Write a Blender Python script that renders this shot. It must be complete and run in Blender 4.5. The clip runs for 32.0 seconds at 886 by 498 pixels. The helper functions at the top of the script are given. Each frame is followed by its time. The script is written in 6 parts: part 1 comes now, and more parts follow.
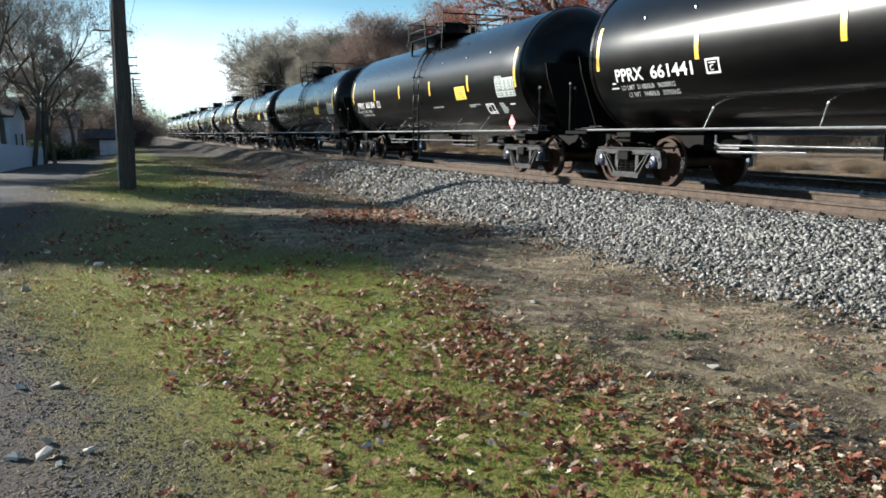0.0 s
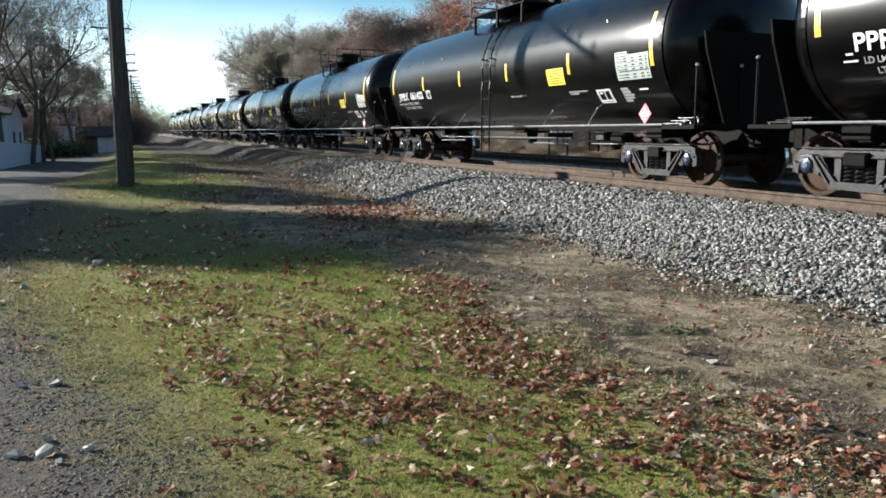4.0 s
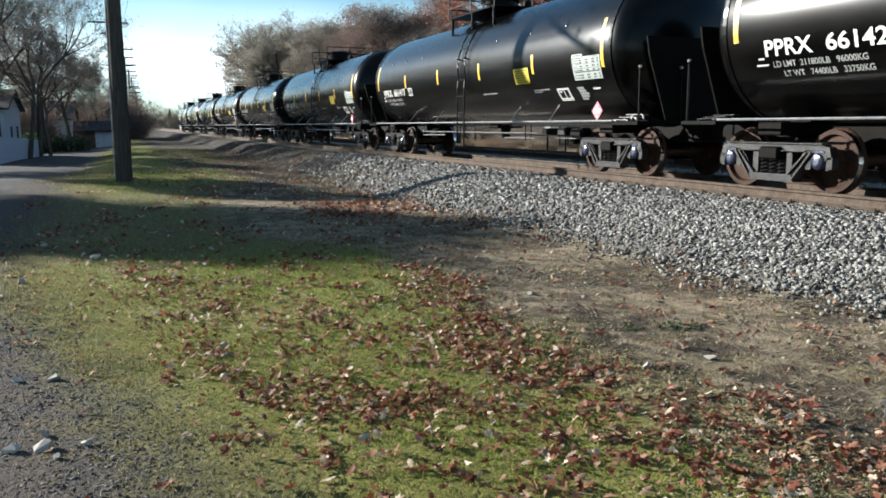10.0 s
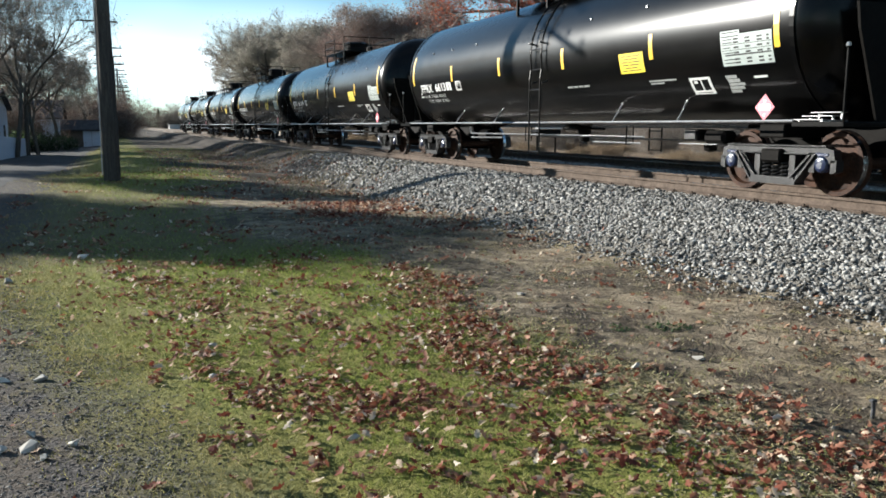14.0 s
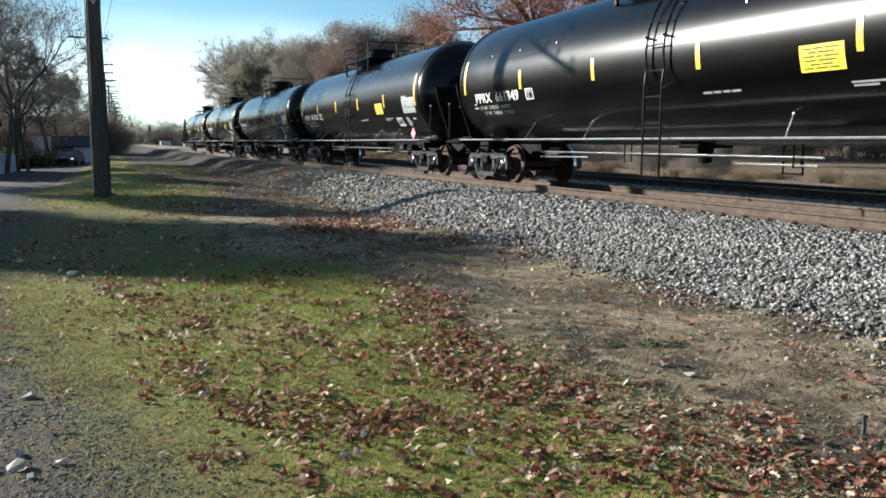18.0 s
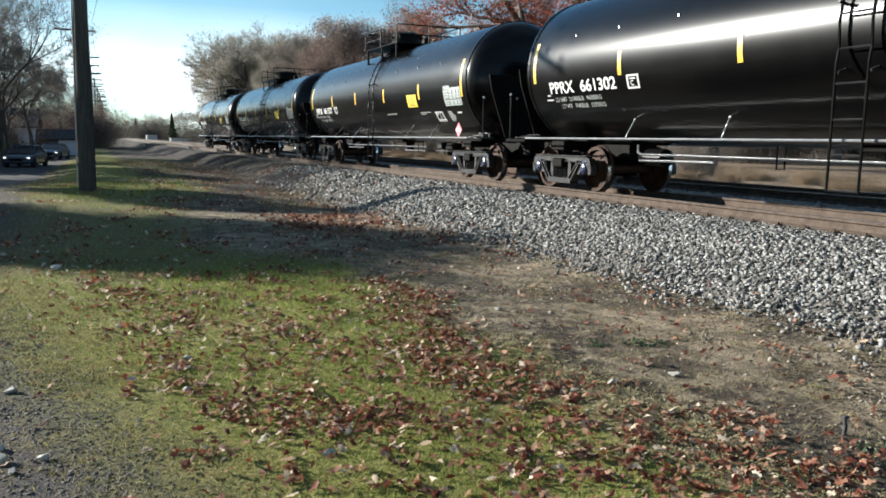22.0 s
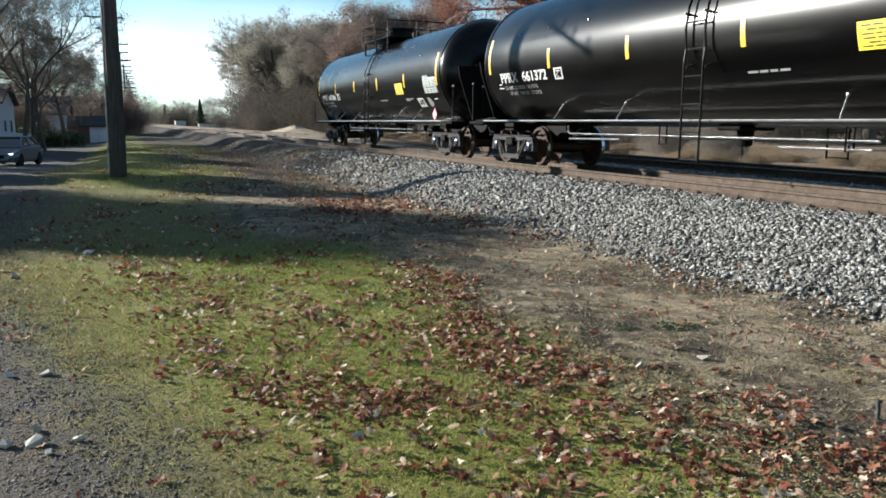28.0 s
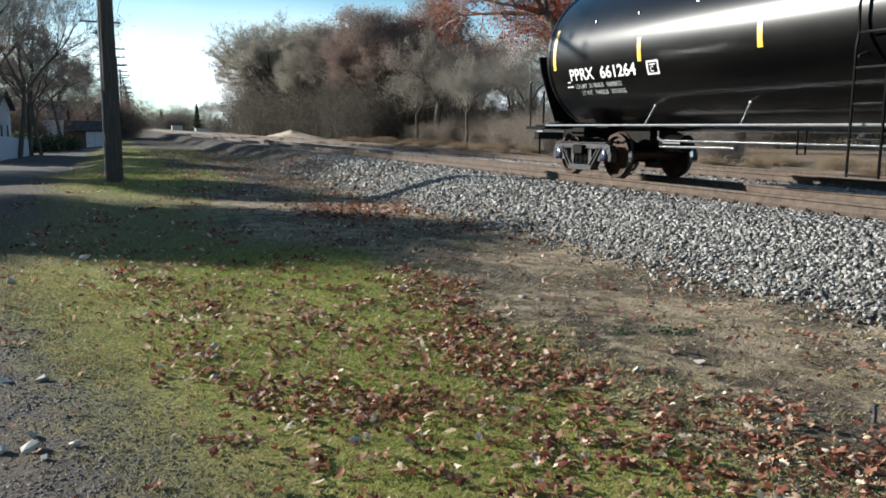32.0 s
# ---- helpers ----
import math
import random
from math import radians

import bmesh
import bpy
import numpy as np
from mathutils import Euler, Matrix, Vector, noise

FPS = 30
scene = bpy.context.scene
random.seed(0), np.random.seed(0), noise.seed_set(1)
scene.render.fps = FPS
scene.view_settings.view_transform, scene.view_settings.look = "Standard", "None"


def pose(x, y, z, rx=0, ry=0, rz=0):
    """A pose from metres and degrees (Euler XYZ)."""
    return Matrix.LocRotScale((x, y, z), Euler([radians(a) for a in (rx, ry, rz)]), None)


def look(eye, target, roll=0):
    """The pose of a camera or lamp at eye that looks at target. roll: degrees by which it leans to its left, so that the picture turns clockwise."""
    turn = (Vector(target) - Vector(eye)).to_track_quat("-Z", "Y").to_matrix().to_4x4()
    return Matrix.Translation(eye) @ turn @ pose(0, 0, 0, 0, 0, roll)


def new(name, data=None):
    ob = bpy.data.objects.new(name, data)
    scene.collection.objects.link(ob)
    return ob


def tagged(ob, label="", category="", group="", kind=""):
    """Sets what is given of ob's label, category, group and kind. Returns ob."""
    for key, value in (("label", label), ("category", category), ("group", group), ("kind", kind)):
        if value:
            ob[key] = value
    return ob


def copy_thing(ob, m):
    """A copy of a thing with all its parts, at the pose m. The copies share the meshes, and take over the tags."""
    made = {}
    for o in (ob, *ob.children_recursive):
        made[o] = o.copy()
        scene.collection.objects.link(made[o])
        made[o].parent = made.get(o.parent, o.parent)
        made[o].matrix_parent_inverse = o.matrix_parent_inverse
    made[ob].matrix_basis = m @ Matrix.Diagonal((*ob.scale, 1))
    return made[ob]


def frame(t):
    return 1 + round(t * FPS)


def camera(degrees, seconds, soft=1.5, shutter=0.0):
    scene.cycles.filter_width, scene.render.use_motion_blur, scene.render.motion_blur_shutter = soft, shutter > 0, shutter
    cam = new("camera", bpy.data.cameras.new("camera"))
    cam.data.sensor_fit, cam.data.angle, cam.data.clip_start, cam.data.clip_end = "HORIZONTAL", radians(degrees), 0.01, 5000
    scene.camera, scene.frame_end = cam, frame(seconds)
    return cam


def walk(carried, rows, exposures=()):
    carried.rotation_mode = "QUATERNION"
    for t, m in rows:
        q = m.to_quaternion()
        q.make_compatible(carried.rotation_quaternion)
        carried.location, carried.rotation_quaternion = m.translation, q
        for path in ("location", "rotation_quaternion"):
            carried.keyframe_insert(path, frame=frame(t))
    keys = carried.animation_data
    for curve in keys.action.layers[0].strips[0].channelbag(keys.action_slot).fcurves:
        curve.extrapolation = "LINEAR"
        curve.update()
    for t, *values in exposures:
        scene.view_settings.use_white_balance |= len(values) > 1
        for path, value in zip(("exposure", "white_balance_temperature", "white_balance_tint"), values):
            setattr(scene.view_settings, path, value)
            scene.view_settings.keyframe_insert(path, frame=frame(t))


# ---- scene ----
cam = camera(57.46, 32.0, soft=1.7)

# seconds and the camera's tilt, lean and turn in degrees; it is held in the hand at one spot
EYE = (0.0, 0.0, 1.8)
HELD = [
    (0, 81.90, 0.01, -21.26),
    (0.5, 82.01, 0.01, -21.33),
    (1, 81.95, -0.04, -21.50),
    (1.5, 81.90, 0.08, -21.33),
    (2, 81.96, 0.07, -21.44),
    (2.5, 81.96, 0.08, -21.40),
    (3, 81.83, 0.09, -21.46),
    (3.5, 81.71, 0.20, -21.39),
    (5.5, 81.40, 0.21, -21.34),
    (6, 81.33, 0.24, -21.25),
    (6.5, 81.34, 0.05, -21.37),
    (7, 81.17, 0.09, -21.49),
    (7.5, 81.19, 0.15, -21.47),
    (8, 81.19, 0.13, -21.43),
    (8.5, 81.24, 0.11, -21.43),
    (9, 81.26, 0.15, -21.36),
    (9.5, 81.32, 0.09, -21.47),
    (10, 81.31, 0.12, -21.49),
    (10.5, 81.36, 0.12, -21.46),
    (11, 81.25, 0.13, -21.58),
    (11.5, 81.14, 0.15, -21.65),
    (12, 81.02, 0.16, -21.70),
    (12.5, 80.91, 0.15, -21.77),
    (13, 80.82, 0.04, -21.94),
    (13.5, 80.88, -0.10, -22.22),
    (14, 81.35, -0.13, -22.20),
    (14.5, 81.52, 0.02, -22.12),
    (16.5, 82.09, -0.15, -22.53),
    (17, 82.16, -0.11, -22.85),
    (17.5, 82.23, -0.15, -22.73),
    (18, 82.51, -0.20, -22.80),
    (18.5, 82.48, -0.30, -22.78),
    (19, 82.52, -0.38, -23.14),
    (19.5, 82.58, -0.34, -23.21),
    (20, 82.55, -0.50, -23.22),
    (20.5, 82.24, -0.56, -23.35),
    (21, 82.25, -0.70, -23.47),
    (21.5, 82.37, -0.84, -23.49),
    (22, 82.36, -0.92, -23.65),
    (22.5, 82.34, -0.79, -23.24),
    (23, 82.22, -0.69, -22.66),
    (23.5, 81.92, -0.50, -22.00),
    (24, 81.81, -0.46, -21.47),
    (24.5, 81.67, -0.49, -21.52),
    (25, 81.76, -0.54, -21.80),
    (25.5, 81.69, -0.39, -21.84),
    (27.5, 81.26, -0.40, -21.82),
    (28, 81.19, -0.41, -21.80),
    (28.5, 81.10, -0.40, -21.88),
    (29, 81.11, -0.36, -21.90),
    (29.5, 80.97, -0.36, -21.79),
    (30, 80.98, -0.40, -22.03),
    (30.5, 81.18, -0.49, -22.00),
    (31, 81.26, -0.39, -21.93),
    (31.5, 81.14, -0.39, -21.79),
    (32, 81.51, -0.40, -22.03),
]
walk(cam, [(t, pose(*EYE, rx, ry, rz)) for t, rx, ry, rz in HELD], exposures=[(0.0, 1.45), (32.0, 1.45)])

# ---- light: low autumn sun ahead on the left, blue sky with thin cloud ----
SUN_EL, SUN_AZ = radians(17), radians(-43)          # azimuth from +Y towards +X
SUN_DIR = Vector((math.sin(SUN_AZ) * math.cos(SUN_EL), math.cos(SUN_AZ) * math.cos(SUN_EL), math.sin(SUN_EL)))
sun = new("sun", bpy.data.lights.new("sun", "SUN"))
sun.data.energy, sun.data.angle, sun.data.color = 5.0, radians(0.55), (0.985, 0.965, 0.90)
sun.matrix_world = look(SUN_DIR * 200, (0, 0, 0))


def make_world():
    w = bpy.data.worlds.new("sky")
    scene.world = w
    w.use_nodes = True
    nt = w.node_tree
    nt.nodes.clear()
    out = nt.nodes.new("ShaderNodeOutputWorld")
    bg = nt.nodes.new("ShaderNodeBackground")
    lk = nt.links.new
    sky = nt.nodes.new("ShaderNodeTexSky")
    sky.sky_type, sky.sun_disc = "NISHITA", False
    sky.sun_elevation, sky.sun_rotation = SUN_EL, SUN_AZ % (2 * math.pi)
    sky.air_density, sky.dust_density, sky.ozone_density = 1.0, 0.0, 3.0
    co = nt.nodes.new("ShaderNodeTexCoord")
    mp = nt.nodes.new("ShaderNodeMapping")
    mp.inputs["Scale"].default_value = (1.3, 1.3, 4.0)
    mp.inputs["Location"].default_value = (0.35, 0.1, 0.2)
    ns = nt.nodes.new("ShaderNodeTexNoise")
    ns.inputs["Scale"].default_value, ns.inputs["Detail"].default_value = 1.35, 3
    ramp = nt.nodes.new("ShaderNodeValToRGB")
    ramp.color_ramp.elements[0].position, ramp.color_ramp.elements[1].position = 0.38, 0.58
    ramp.color_ramp.elements[1].color = (0.95, 0.95, 0.95, 1)
    mix = nt.nodes.new("ShaderNodeMixRGB")
    mix.inputs[2].default_value = (14.6, 16.4, 17.4, 1)
    lk(co.outputs["Generated"], mp.inputs["Vector"])
    lk(mp.outputs["Vector"], ns.inputs["Vector"])
    lk(ns.outputs["Fac"], ramp.inputs["Fac"])
    sep = nt.nodes.new("ShaderNodeSeparateXYZ")
    low = nt.nodes.new("ShaderNodeMapRange")          # cloud thins out away from the horizon
    low.inputs[1].default_value, low.inputs[2].default_value = 0.065, 0.15
    low.inputs[3].default_value, low.inputs[4].default_value = 1.0, 0.10
    mul = nt.nodes.new("ShaderNodeMath")
    mul.operation = "MULTIPLY"
    lk(co.outputs["Generated"], sep.inputs[0])
    lk(sep.outputs["Z"], low.inputs[0])
    lk(ramp.outputs["Color"], mul.inputs[0])
    lk(low.outputs[0], mul.inputs[1])
    lk(mul.outputs[0], mix.inputs[0])
    tint = nt.nodes.new("ShaderNodeMixRGB")
    tint.blend_type = "MULTIPLY"
    tint.inputs[0].default_value, tint.inputs[2].default_value = 1.0, (0.85, 1.22, 1.27, 1)
    lk(sky.outputs["Color"], tint.inputs[1])
    lk(tint.outputs["Color"], mix.inputs[1])
    lk(mix.outputs["Color"], bg.inputs["Color"])
    bg.inputs["Strength"].default_value = 0.043
    lk(bg.outputs["Background"], out.inputs["Surface"])


make_world()


# ---- materials ----
class Mat:
    """A small builder of procedural node materials."""

    def __init__(self, name, rough=0.8, metal=0.0):
        self.m = bpy.data.materials.new(name)
        self.m.use_nodes = True
        self.nt = self.m.node_tree
        self.b = self.nt.nodes["Principled BSDF"]
        self.b.inputs["Roughness"].default_value = rough
        self.b.inputs["Metallic"].default_value = metal
        if rough >= 0.65:                               # soil, bark, leaves and stone hardly shine, even at a glance
            self.b.inputs["Specular IOR Level"].default_value = 0.12
        self.geo = self.nt.nodes.new("ShaderNodeNewGeometry")
        self.tex = self.nt.nodes.new("ShaderNodeTexCoord")

    def node(self, kind, **kw):
        n = self.nt.nodes.new(kind)
        for k, v in kw.items():
            n.inputs[k].default_value = v
        return n

    def link(self, a, b):
        self.nt.links.new(a, b)

    def noise(self, scale, detail=4, world=False, stretch=None, rough=0.55):
        n = self.node("ShaderNodeTexNoise", Scale=scale, Detail=detail, Roughness=rough)
        src = self.geo.outputs["Position"] if world else self.tex.outputs["Object"]
        if stretch:
            mp = self.node("ShaderNodeMapping")
            mp.inputs["Scale"].default_value = stretch
            self.link(src, mp.inputs["Vector"])
            src = mp.outputs["Vector"]
        self.link(src, n.inputs["Vector"])
        return n.outputs["Fac"]

    def ramp(self, fac, *stops):
        r = self.nt.nodes.new("ShaderNodeValToRGB")
        el = r.color_ramp.elements
        while len(el) < len(stops):
            el.new(0.5)
        for e, (p, c) in zip(el, stops):
            e.position = p
            e.color = (*c, 1) if hasattr(c, "__len__") else (c, c, c, 1)
        self.link(fac, r.inputs["Fac"])
        return r.outputs["Color"]

    def mix(self, fac, a, b, kind="MIX"):
        n = self.nt.nodes.new("ShaderNodeMixRGB")
        n.blend_type = kind
        for i, v in enumerate((fac, a, b)):
            if hasattr(v, "is_linked"):
                self.link(v, n.inputs[i])
            elif hasattr(v, "__len__"):
                n.inputs[i].default_value = (*v, 1)
            else:
                n.inputs[i].default_value = v if i == 0 else (v, v, v, 1)
        return n.outputs["Color"]

    def math(self, op, a, b=0.0, clamp=False):
        n = self.nt.nodes.new("ShaderNodeMath")
        n.operation, n.use_clamp = op, clamp
        for i, v in enumerate((a, b)):
            if hasattr(v, "is_linked"):
                self.link(v, n.inputs[i])
            else:
                n.inputs[i].default_value = v
        return n.outputs[0]

    def color(self, c):
        if hasattr(c, "is_linked"):
            self.link(c, self.b.inputs["Base Color"])
        else:
            self.b.inputs["Base Color"].default_value = (*c, 1)
        return self

    def roughness(self, c):
        self.link(c, self.b.inputs["Roughness"])
        return self

    def bump(self, h, strength=0.5, dist=0.02):
        n = self.node("ShaderNodeBump", Strength=strength, Distance=dist)
        self.link(h, n.inputs["Height"])
        self.link(n.outputs["Normal"], self.b.inputs["Normal"])
        return self

    def thin(self, c, share=0.4):
        """Lets light through, as thin blades and leaves do."""
        tr = self.nt.nodes.new("ShaderNodeBsdfTranslucent")
        mx = self.nt.nodes.new("ShaderNodeMixShader")
        mx.inputs[0].default_value = share
        self.link(c, tr.inputs["Color"])
        self.link(self.b.outputs[0], mx.inputs[1])
        self.link(tr.outputs[0], mx.inputs[2])
        self.link(mx.outputs[0], self.nt.nodes["Material Output"].inputs["Surface"])
        return self

    def rand(self):
        return self.node("ShaderNodeObjectInfo").outputs["Random"]

    def island(self):
        return self.geo.outputs["Random Per Island"]


def worn(name, a, b, scale, rough=0.75, metal=0.0, bump=0.3, dist=0.01, fine=6.0, stretch=None):
    """Two tones mixed by noise at two scales, with fine relief."""
    m = Mat(name, rough, metal)
    f = m.mix(0.5, m.noise(scale, 5, stretch=stretch), m.noise(scale * fine, 4, stretch=stretch))
    m.color(m.ramp(f, (0.35, a), (0.65, b)))
    m.bump(m.noise(scale * fine * 2, 4, stretch=stretch), bump, dist)
    return m.m


def plain(name, c, rough=0.6, metal=0.0, vary=0.15, scale=8.0):
    m = Mat(name, rough, metal)
    lo = tuple(v * (1 - vary) for v in c)
    hi = tuple(min(1, v * (1 + vary)) for v in c)
    m.color(m.ramp(m.noise(scale, 5), (0.3, lo), (0.7, hi)))
    return m.m


def mat_tank():
    m = Mat("tank_black_paint", 0.16)
    dust = m.ramp(m.noise(0.9, 6, stretch=(1, 0.35, 1)), (0.4, 0.0), (0.75, 1.0))
    m.color(m.mix(dust, (0.0004, 0.0004, 0.0005), (0.0009, 0.0009, 0.0009)))
    m.roughness(m.ramp(m.noise(2.2, 5), (0.3, 0.31), (0.7, 0.37)))
    m.bump(m.noise(0.35, 1, stretch=(1, 0.5, 1)), 0.03, 0.02)
    m.b.inputs["Specular IOR Level"].default_value = 0.045
    m.b.inputs["Coat Weight"].default_value = 1.0
    m.b.inputs["Coat IOR"].default_value = 1.26
    m.b.inputs["Coat Roughness"].default_value = 0.19
    return m.m


TANK = mat_tank()
CAST = worn("cast_steel_grey", (0.003, 0.003, 0.0033), (0.030, 0.030, 0.031), 7, 0.38)
STEEL_BLACK = worn("black_steel", (0.0025, 0.0025, 0.0025), (0.006, 0.0057, 0.0055), 3, 0.35, bump=0.1)
STEEL_DARK = worn("grimy_dark_steel", (0.0025, 0.0023, 0.0021), (0.0075, 0.0065, 0.0055), 4, 0.65)
WHEEL_STEEL = worn("brown_wheel_steel", (0.010, 0.005, 0.0035), (0.060, 0.027, 0.015), 5, 0.6)
CAST.node_tree.nodes["Principled BSDF"].inputs["Specular IOR Level"].default_value = 0.22
WHEEL_STEEL.node_tree.nodes["Principled BSDF"].inputs["Specular IOR Level"].default_value = 0.12
for _m in (STEEL_BLACK, STEEL_DARK):
    _m.node_tree.nodes["Principled BSDF"].inputs["Specular IOR Level"].default_value = 0.05      # specular kept very low, so these faces don't glint in the sun
RUSTY = worn("rusted_steel", (0.050, 0.037, 0.029), (0.125, 0.095, 0.075), 6, 0.85)
BRIGHT = worn("bright_worn_steel", (0.35, 0.34, 0.33), (0.6, 0.6, 0.6), 6, 0.25, metal=1.0, bump=0.05)
GALV = worn("galvanised_steel", (0.22, 0.22, 0.23), (0.40, 0.40, 0.40), 6, 0.34, metal=0.8, bump=0.05)
YELLOW = plain("yellow_reflective_tape", (0.66, 0.40, 0.02), 0.4, vary=0.08)
SIGN_YELLOW = plain("yellow_sign", (0.66, 0.50, 0.04), 0.45, vary=0.06)
WHITE = plain("white_stencil_paint", (0.56, 0.56, 0.54), 0.5, vary=0.10)
GREYWHITE = plain("grey_white_decal", (0.24, 0.25, 0.24), 0.5, vary=0.2)
PLACARD = plain("red_placard", (0.62, 0.10, 0.14), 0.5, vary=0.05)


# ---- mesh helpers ----
def mesh_object(name, verts, faces, mats, parent=None, smooth=False, idx=None):
    me = bpy.data.meshes.new(name)
    me.from_pydata([tuple(v) for v in verts], [], [tuple(f) for f in faces])
    for m in (mats if isinstance(mats, (list, tuple)) else [mats]):
        me.materials.append(m)
    if idx is not None:
        me.polygons.foreach_set("material_index", idx)
    if smooth:
        me.polygons.foreach_set("use_smooth", [True] * len(me.polygons))
    me.update()
    ob = new(name, me)
    if parent:
        ob.parent = parent
    return ob


def part(name, bm, material, parent, label="", smooth=False):
    """Links a bmesh as one mesh object under a thing or part."""
    me = bpy.data.meshes.new(name)
    bm.to_mesh(me)
    bm.free()
    for m in (material if isinstance(material, (list, tuple)) else [material]):
        me.materials.append(m)
    if smooth:
        me.polygons.foreach_set("use_smooth", [True] * len(me.polygons))
    ob = new(name, me)
    ob.parent = parent
    if label:
        ob["label"] = label
    return ob


def empty(name, loc=(0, 0, 0)):
    ob = new(name)
    ob.location = loc
    ob.empty_display_size = 0.2
    return ob


def box(bm, x0, x1, y0, y1, z0, z1, bevel=0.0):
    r = bmesh.ops.create_cube(bm, size=1)
    bmesh.ops.transform(bm, verts=r["verts"], matrix=Matrix.LocRotScale(((x0 + x1) / 2, (y0 + y1) / 2, (z0 + z1) / 2), None, (abs(x1 - x0), abs(y1 - y0), abs(z1 - z0))))
    if bevel:
        es = list({e for v in r["verts"] for e in v.link_edges})
        bmesh.ops.bevel(bm, geom=es, offset=bevel, segments=1, affect="EDGES", profile=0.5)
    return r["verts"]


def tube(bm, pts, r, sides=6, cap=True):
    """A round bar along points; r a number or one a point."""
    pts = [Vector(p) for p in pts]
    rs = r if hasattr(r, "__len__") else [r] * len(pts)
    rings = []
    up = Vector((0.13, 0.31, 0.94))
    for i, p in enumerate(pts):
        d = (pts[min(i + 1, len(pts) - 1)] - pts[max(i - 1, 0)]).normalized()
        a = d.cross(up)
        if a.length < 1e-3:
            a = d.cross(Vector((1, 0, 0)))
        a.normalize()
        b = d.cross(a)
        rings.append([bm.verts.new(p + (a * math.cos(2 * math.pi * k / sides) + b * math.sin(2 * math.pi * k / sides)) * rs[i]) for k in range(sides)])
    for q, w in zip(rings, rings[1:]):
        for k in range(sides):
            bm.faces.new((q[k], q[(k + 1) % sides], w[(k + 1) % sides], w[k]))
    if cap:
        bm.faces.new(rings[0])
        bm.faces.new(list(reversed(rings[-1])))


def lathe(bm, profile, axis="x", sides=24, at=(0, 0, 0)):
    """Turns a profile of (along, radius) round an axis."""
    rings = []
    for a, r in profile:
        ring = []
        for k in range(sides):
            c, s = math.cos(2 * math.pi * k / sides) * r, math.sin(2 * math.pi * k / sides) * r
            v = {"x": (a, c, s), "y": (c, a, s), "z": (c, s, a)}[axis]
            ring.append(bm.verts.new(Vector(v) + Vector(at)))
        rings.append(ring)
    for q, w in zip(rings, rings[1:]):
        for k in range(sides):
            bm.faces.new((q[k], q[(k + 1) % sides], w[(k + 1) % sides], w[k]))
    bm.faces.new(rings[0])
    bm.faces.new(list(reversed(rings[-1])))
    bmesh.ops.recalc_face_normals(bm, faces=bm.faces[:])


def prism(bm, poly, x0, x1):
    """A plate: the (y, z) outline poly between x0 and x1."""
    a = [bm.verts.new((x0, y, z)) for y, z in poly]
    b = [bm.verts.new((x1, y, z)) for y, z in poly]
    n = len(poly)
    bm.faces.new(a)
    bm.faces.new(list(reversed(b)))
    for i in range(n):
        bm.faces.new((a[i], b[i], b[(i + 1) % n], a[(i + 1) % n]))
    bmesh.ops.recalc_face_normals(bm, faces=bm.faces[:])


# ---- the lie of the land ----
RAIL_TOP, TRACK_X, TRACK2_X, BED = 0.82, 10.27, 14.95, 0.60


def sstep(a, b, x):
    t = np.clip((np.asarray(x, float) - a) / (b - a), 0, 1)
    return t * t * (3 - 2 * t)


def toe_x(y):
    return 6.75 - 0.45 * sstep(13, 19, y) + 0.5 * sstep(30, 45, y)


def wob(x, y, s):
    return np.sin(x * s + 1.3 * np.sin(y * s * 0.7)) * np.cos(y * s * 0.9 + 0.8 * np.sin(x * s * 1.1))


def land(x, y):
    """Height of the ground."""
    x, y = np.asarray(x, float), np.asarray(y, float)
    z = 0.03 * wob(x, y, 0.45) + 0.012 * wob(x + 3, y, 1.9) + 0.012 * wob(x, y + 2, 4.3) * sstep(1.5, 3.0, x) * np.exp(-np.abs(y) / 18) + 0.006 * wob(x, y, 8.1) * np.exp(-np.abs(y) / 18)
    z = z + 0.12 * np.exp(-((x / 5) ** 2 + ((y - 27) / 8) ** 2))
    z = z * sstep(12.0, 4.0, np.hypot(x, y)) * 0.3 + z * sstep(2.0, 9.0, np.hypot(x, y)) - 0.06 * np.exp(-((x - 5.6) / 1.3) ** 2)
    t = toe_x(y)
    bank = sstep(t - 0.25, t + 1.75, x) * BED
    back = 1 - sstep(17.6, 20.0, x) * 0.65
    z = z - 0.40 * sstep(29, 46, y) * sstep(0.8, -2.6, x)
    return np.where(x > t - 0.25, z * (1 - sstep(t - 0.25, t + 0.8, x)) + bank * back, z) + 0.25 * sstep(22, 60, x) * wob(x, y, 0.06)


def grid_lines(lo, hi, near0, near1, step, growth=1.3):
    a = list(np.arange(near0, near1 + 1e-6, step))
    d, v = step, near1
    while v < hi:
        d *= growth
        v += d
        a.append(min(v, hi))
    d, v = step, near0
    while v > lo:
        d *= growth
        v -= d
        a.insert(0, max(v, lo))
    return np.array(a)


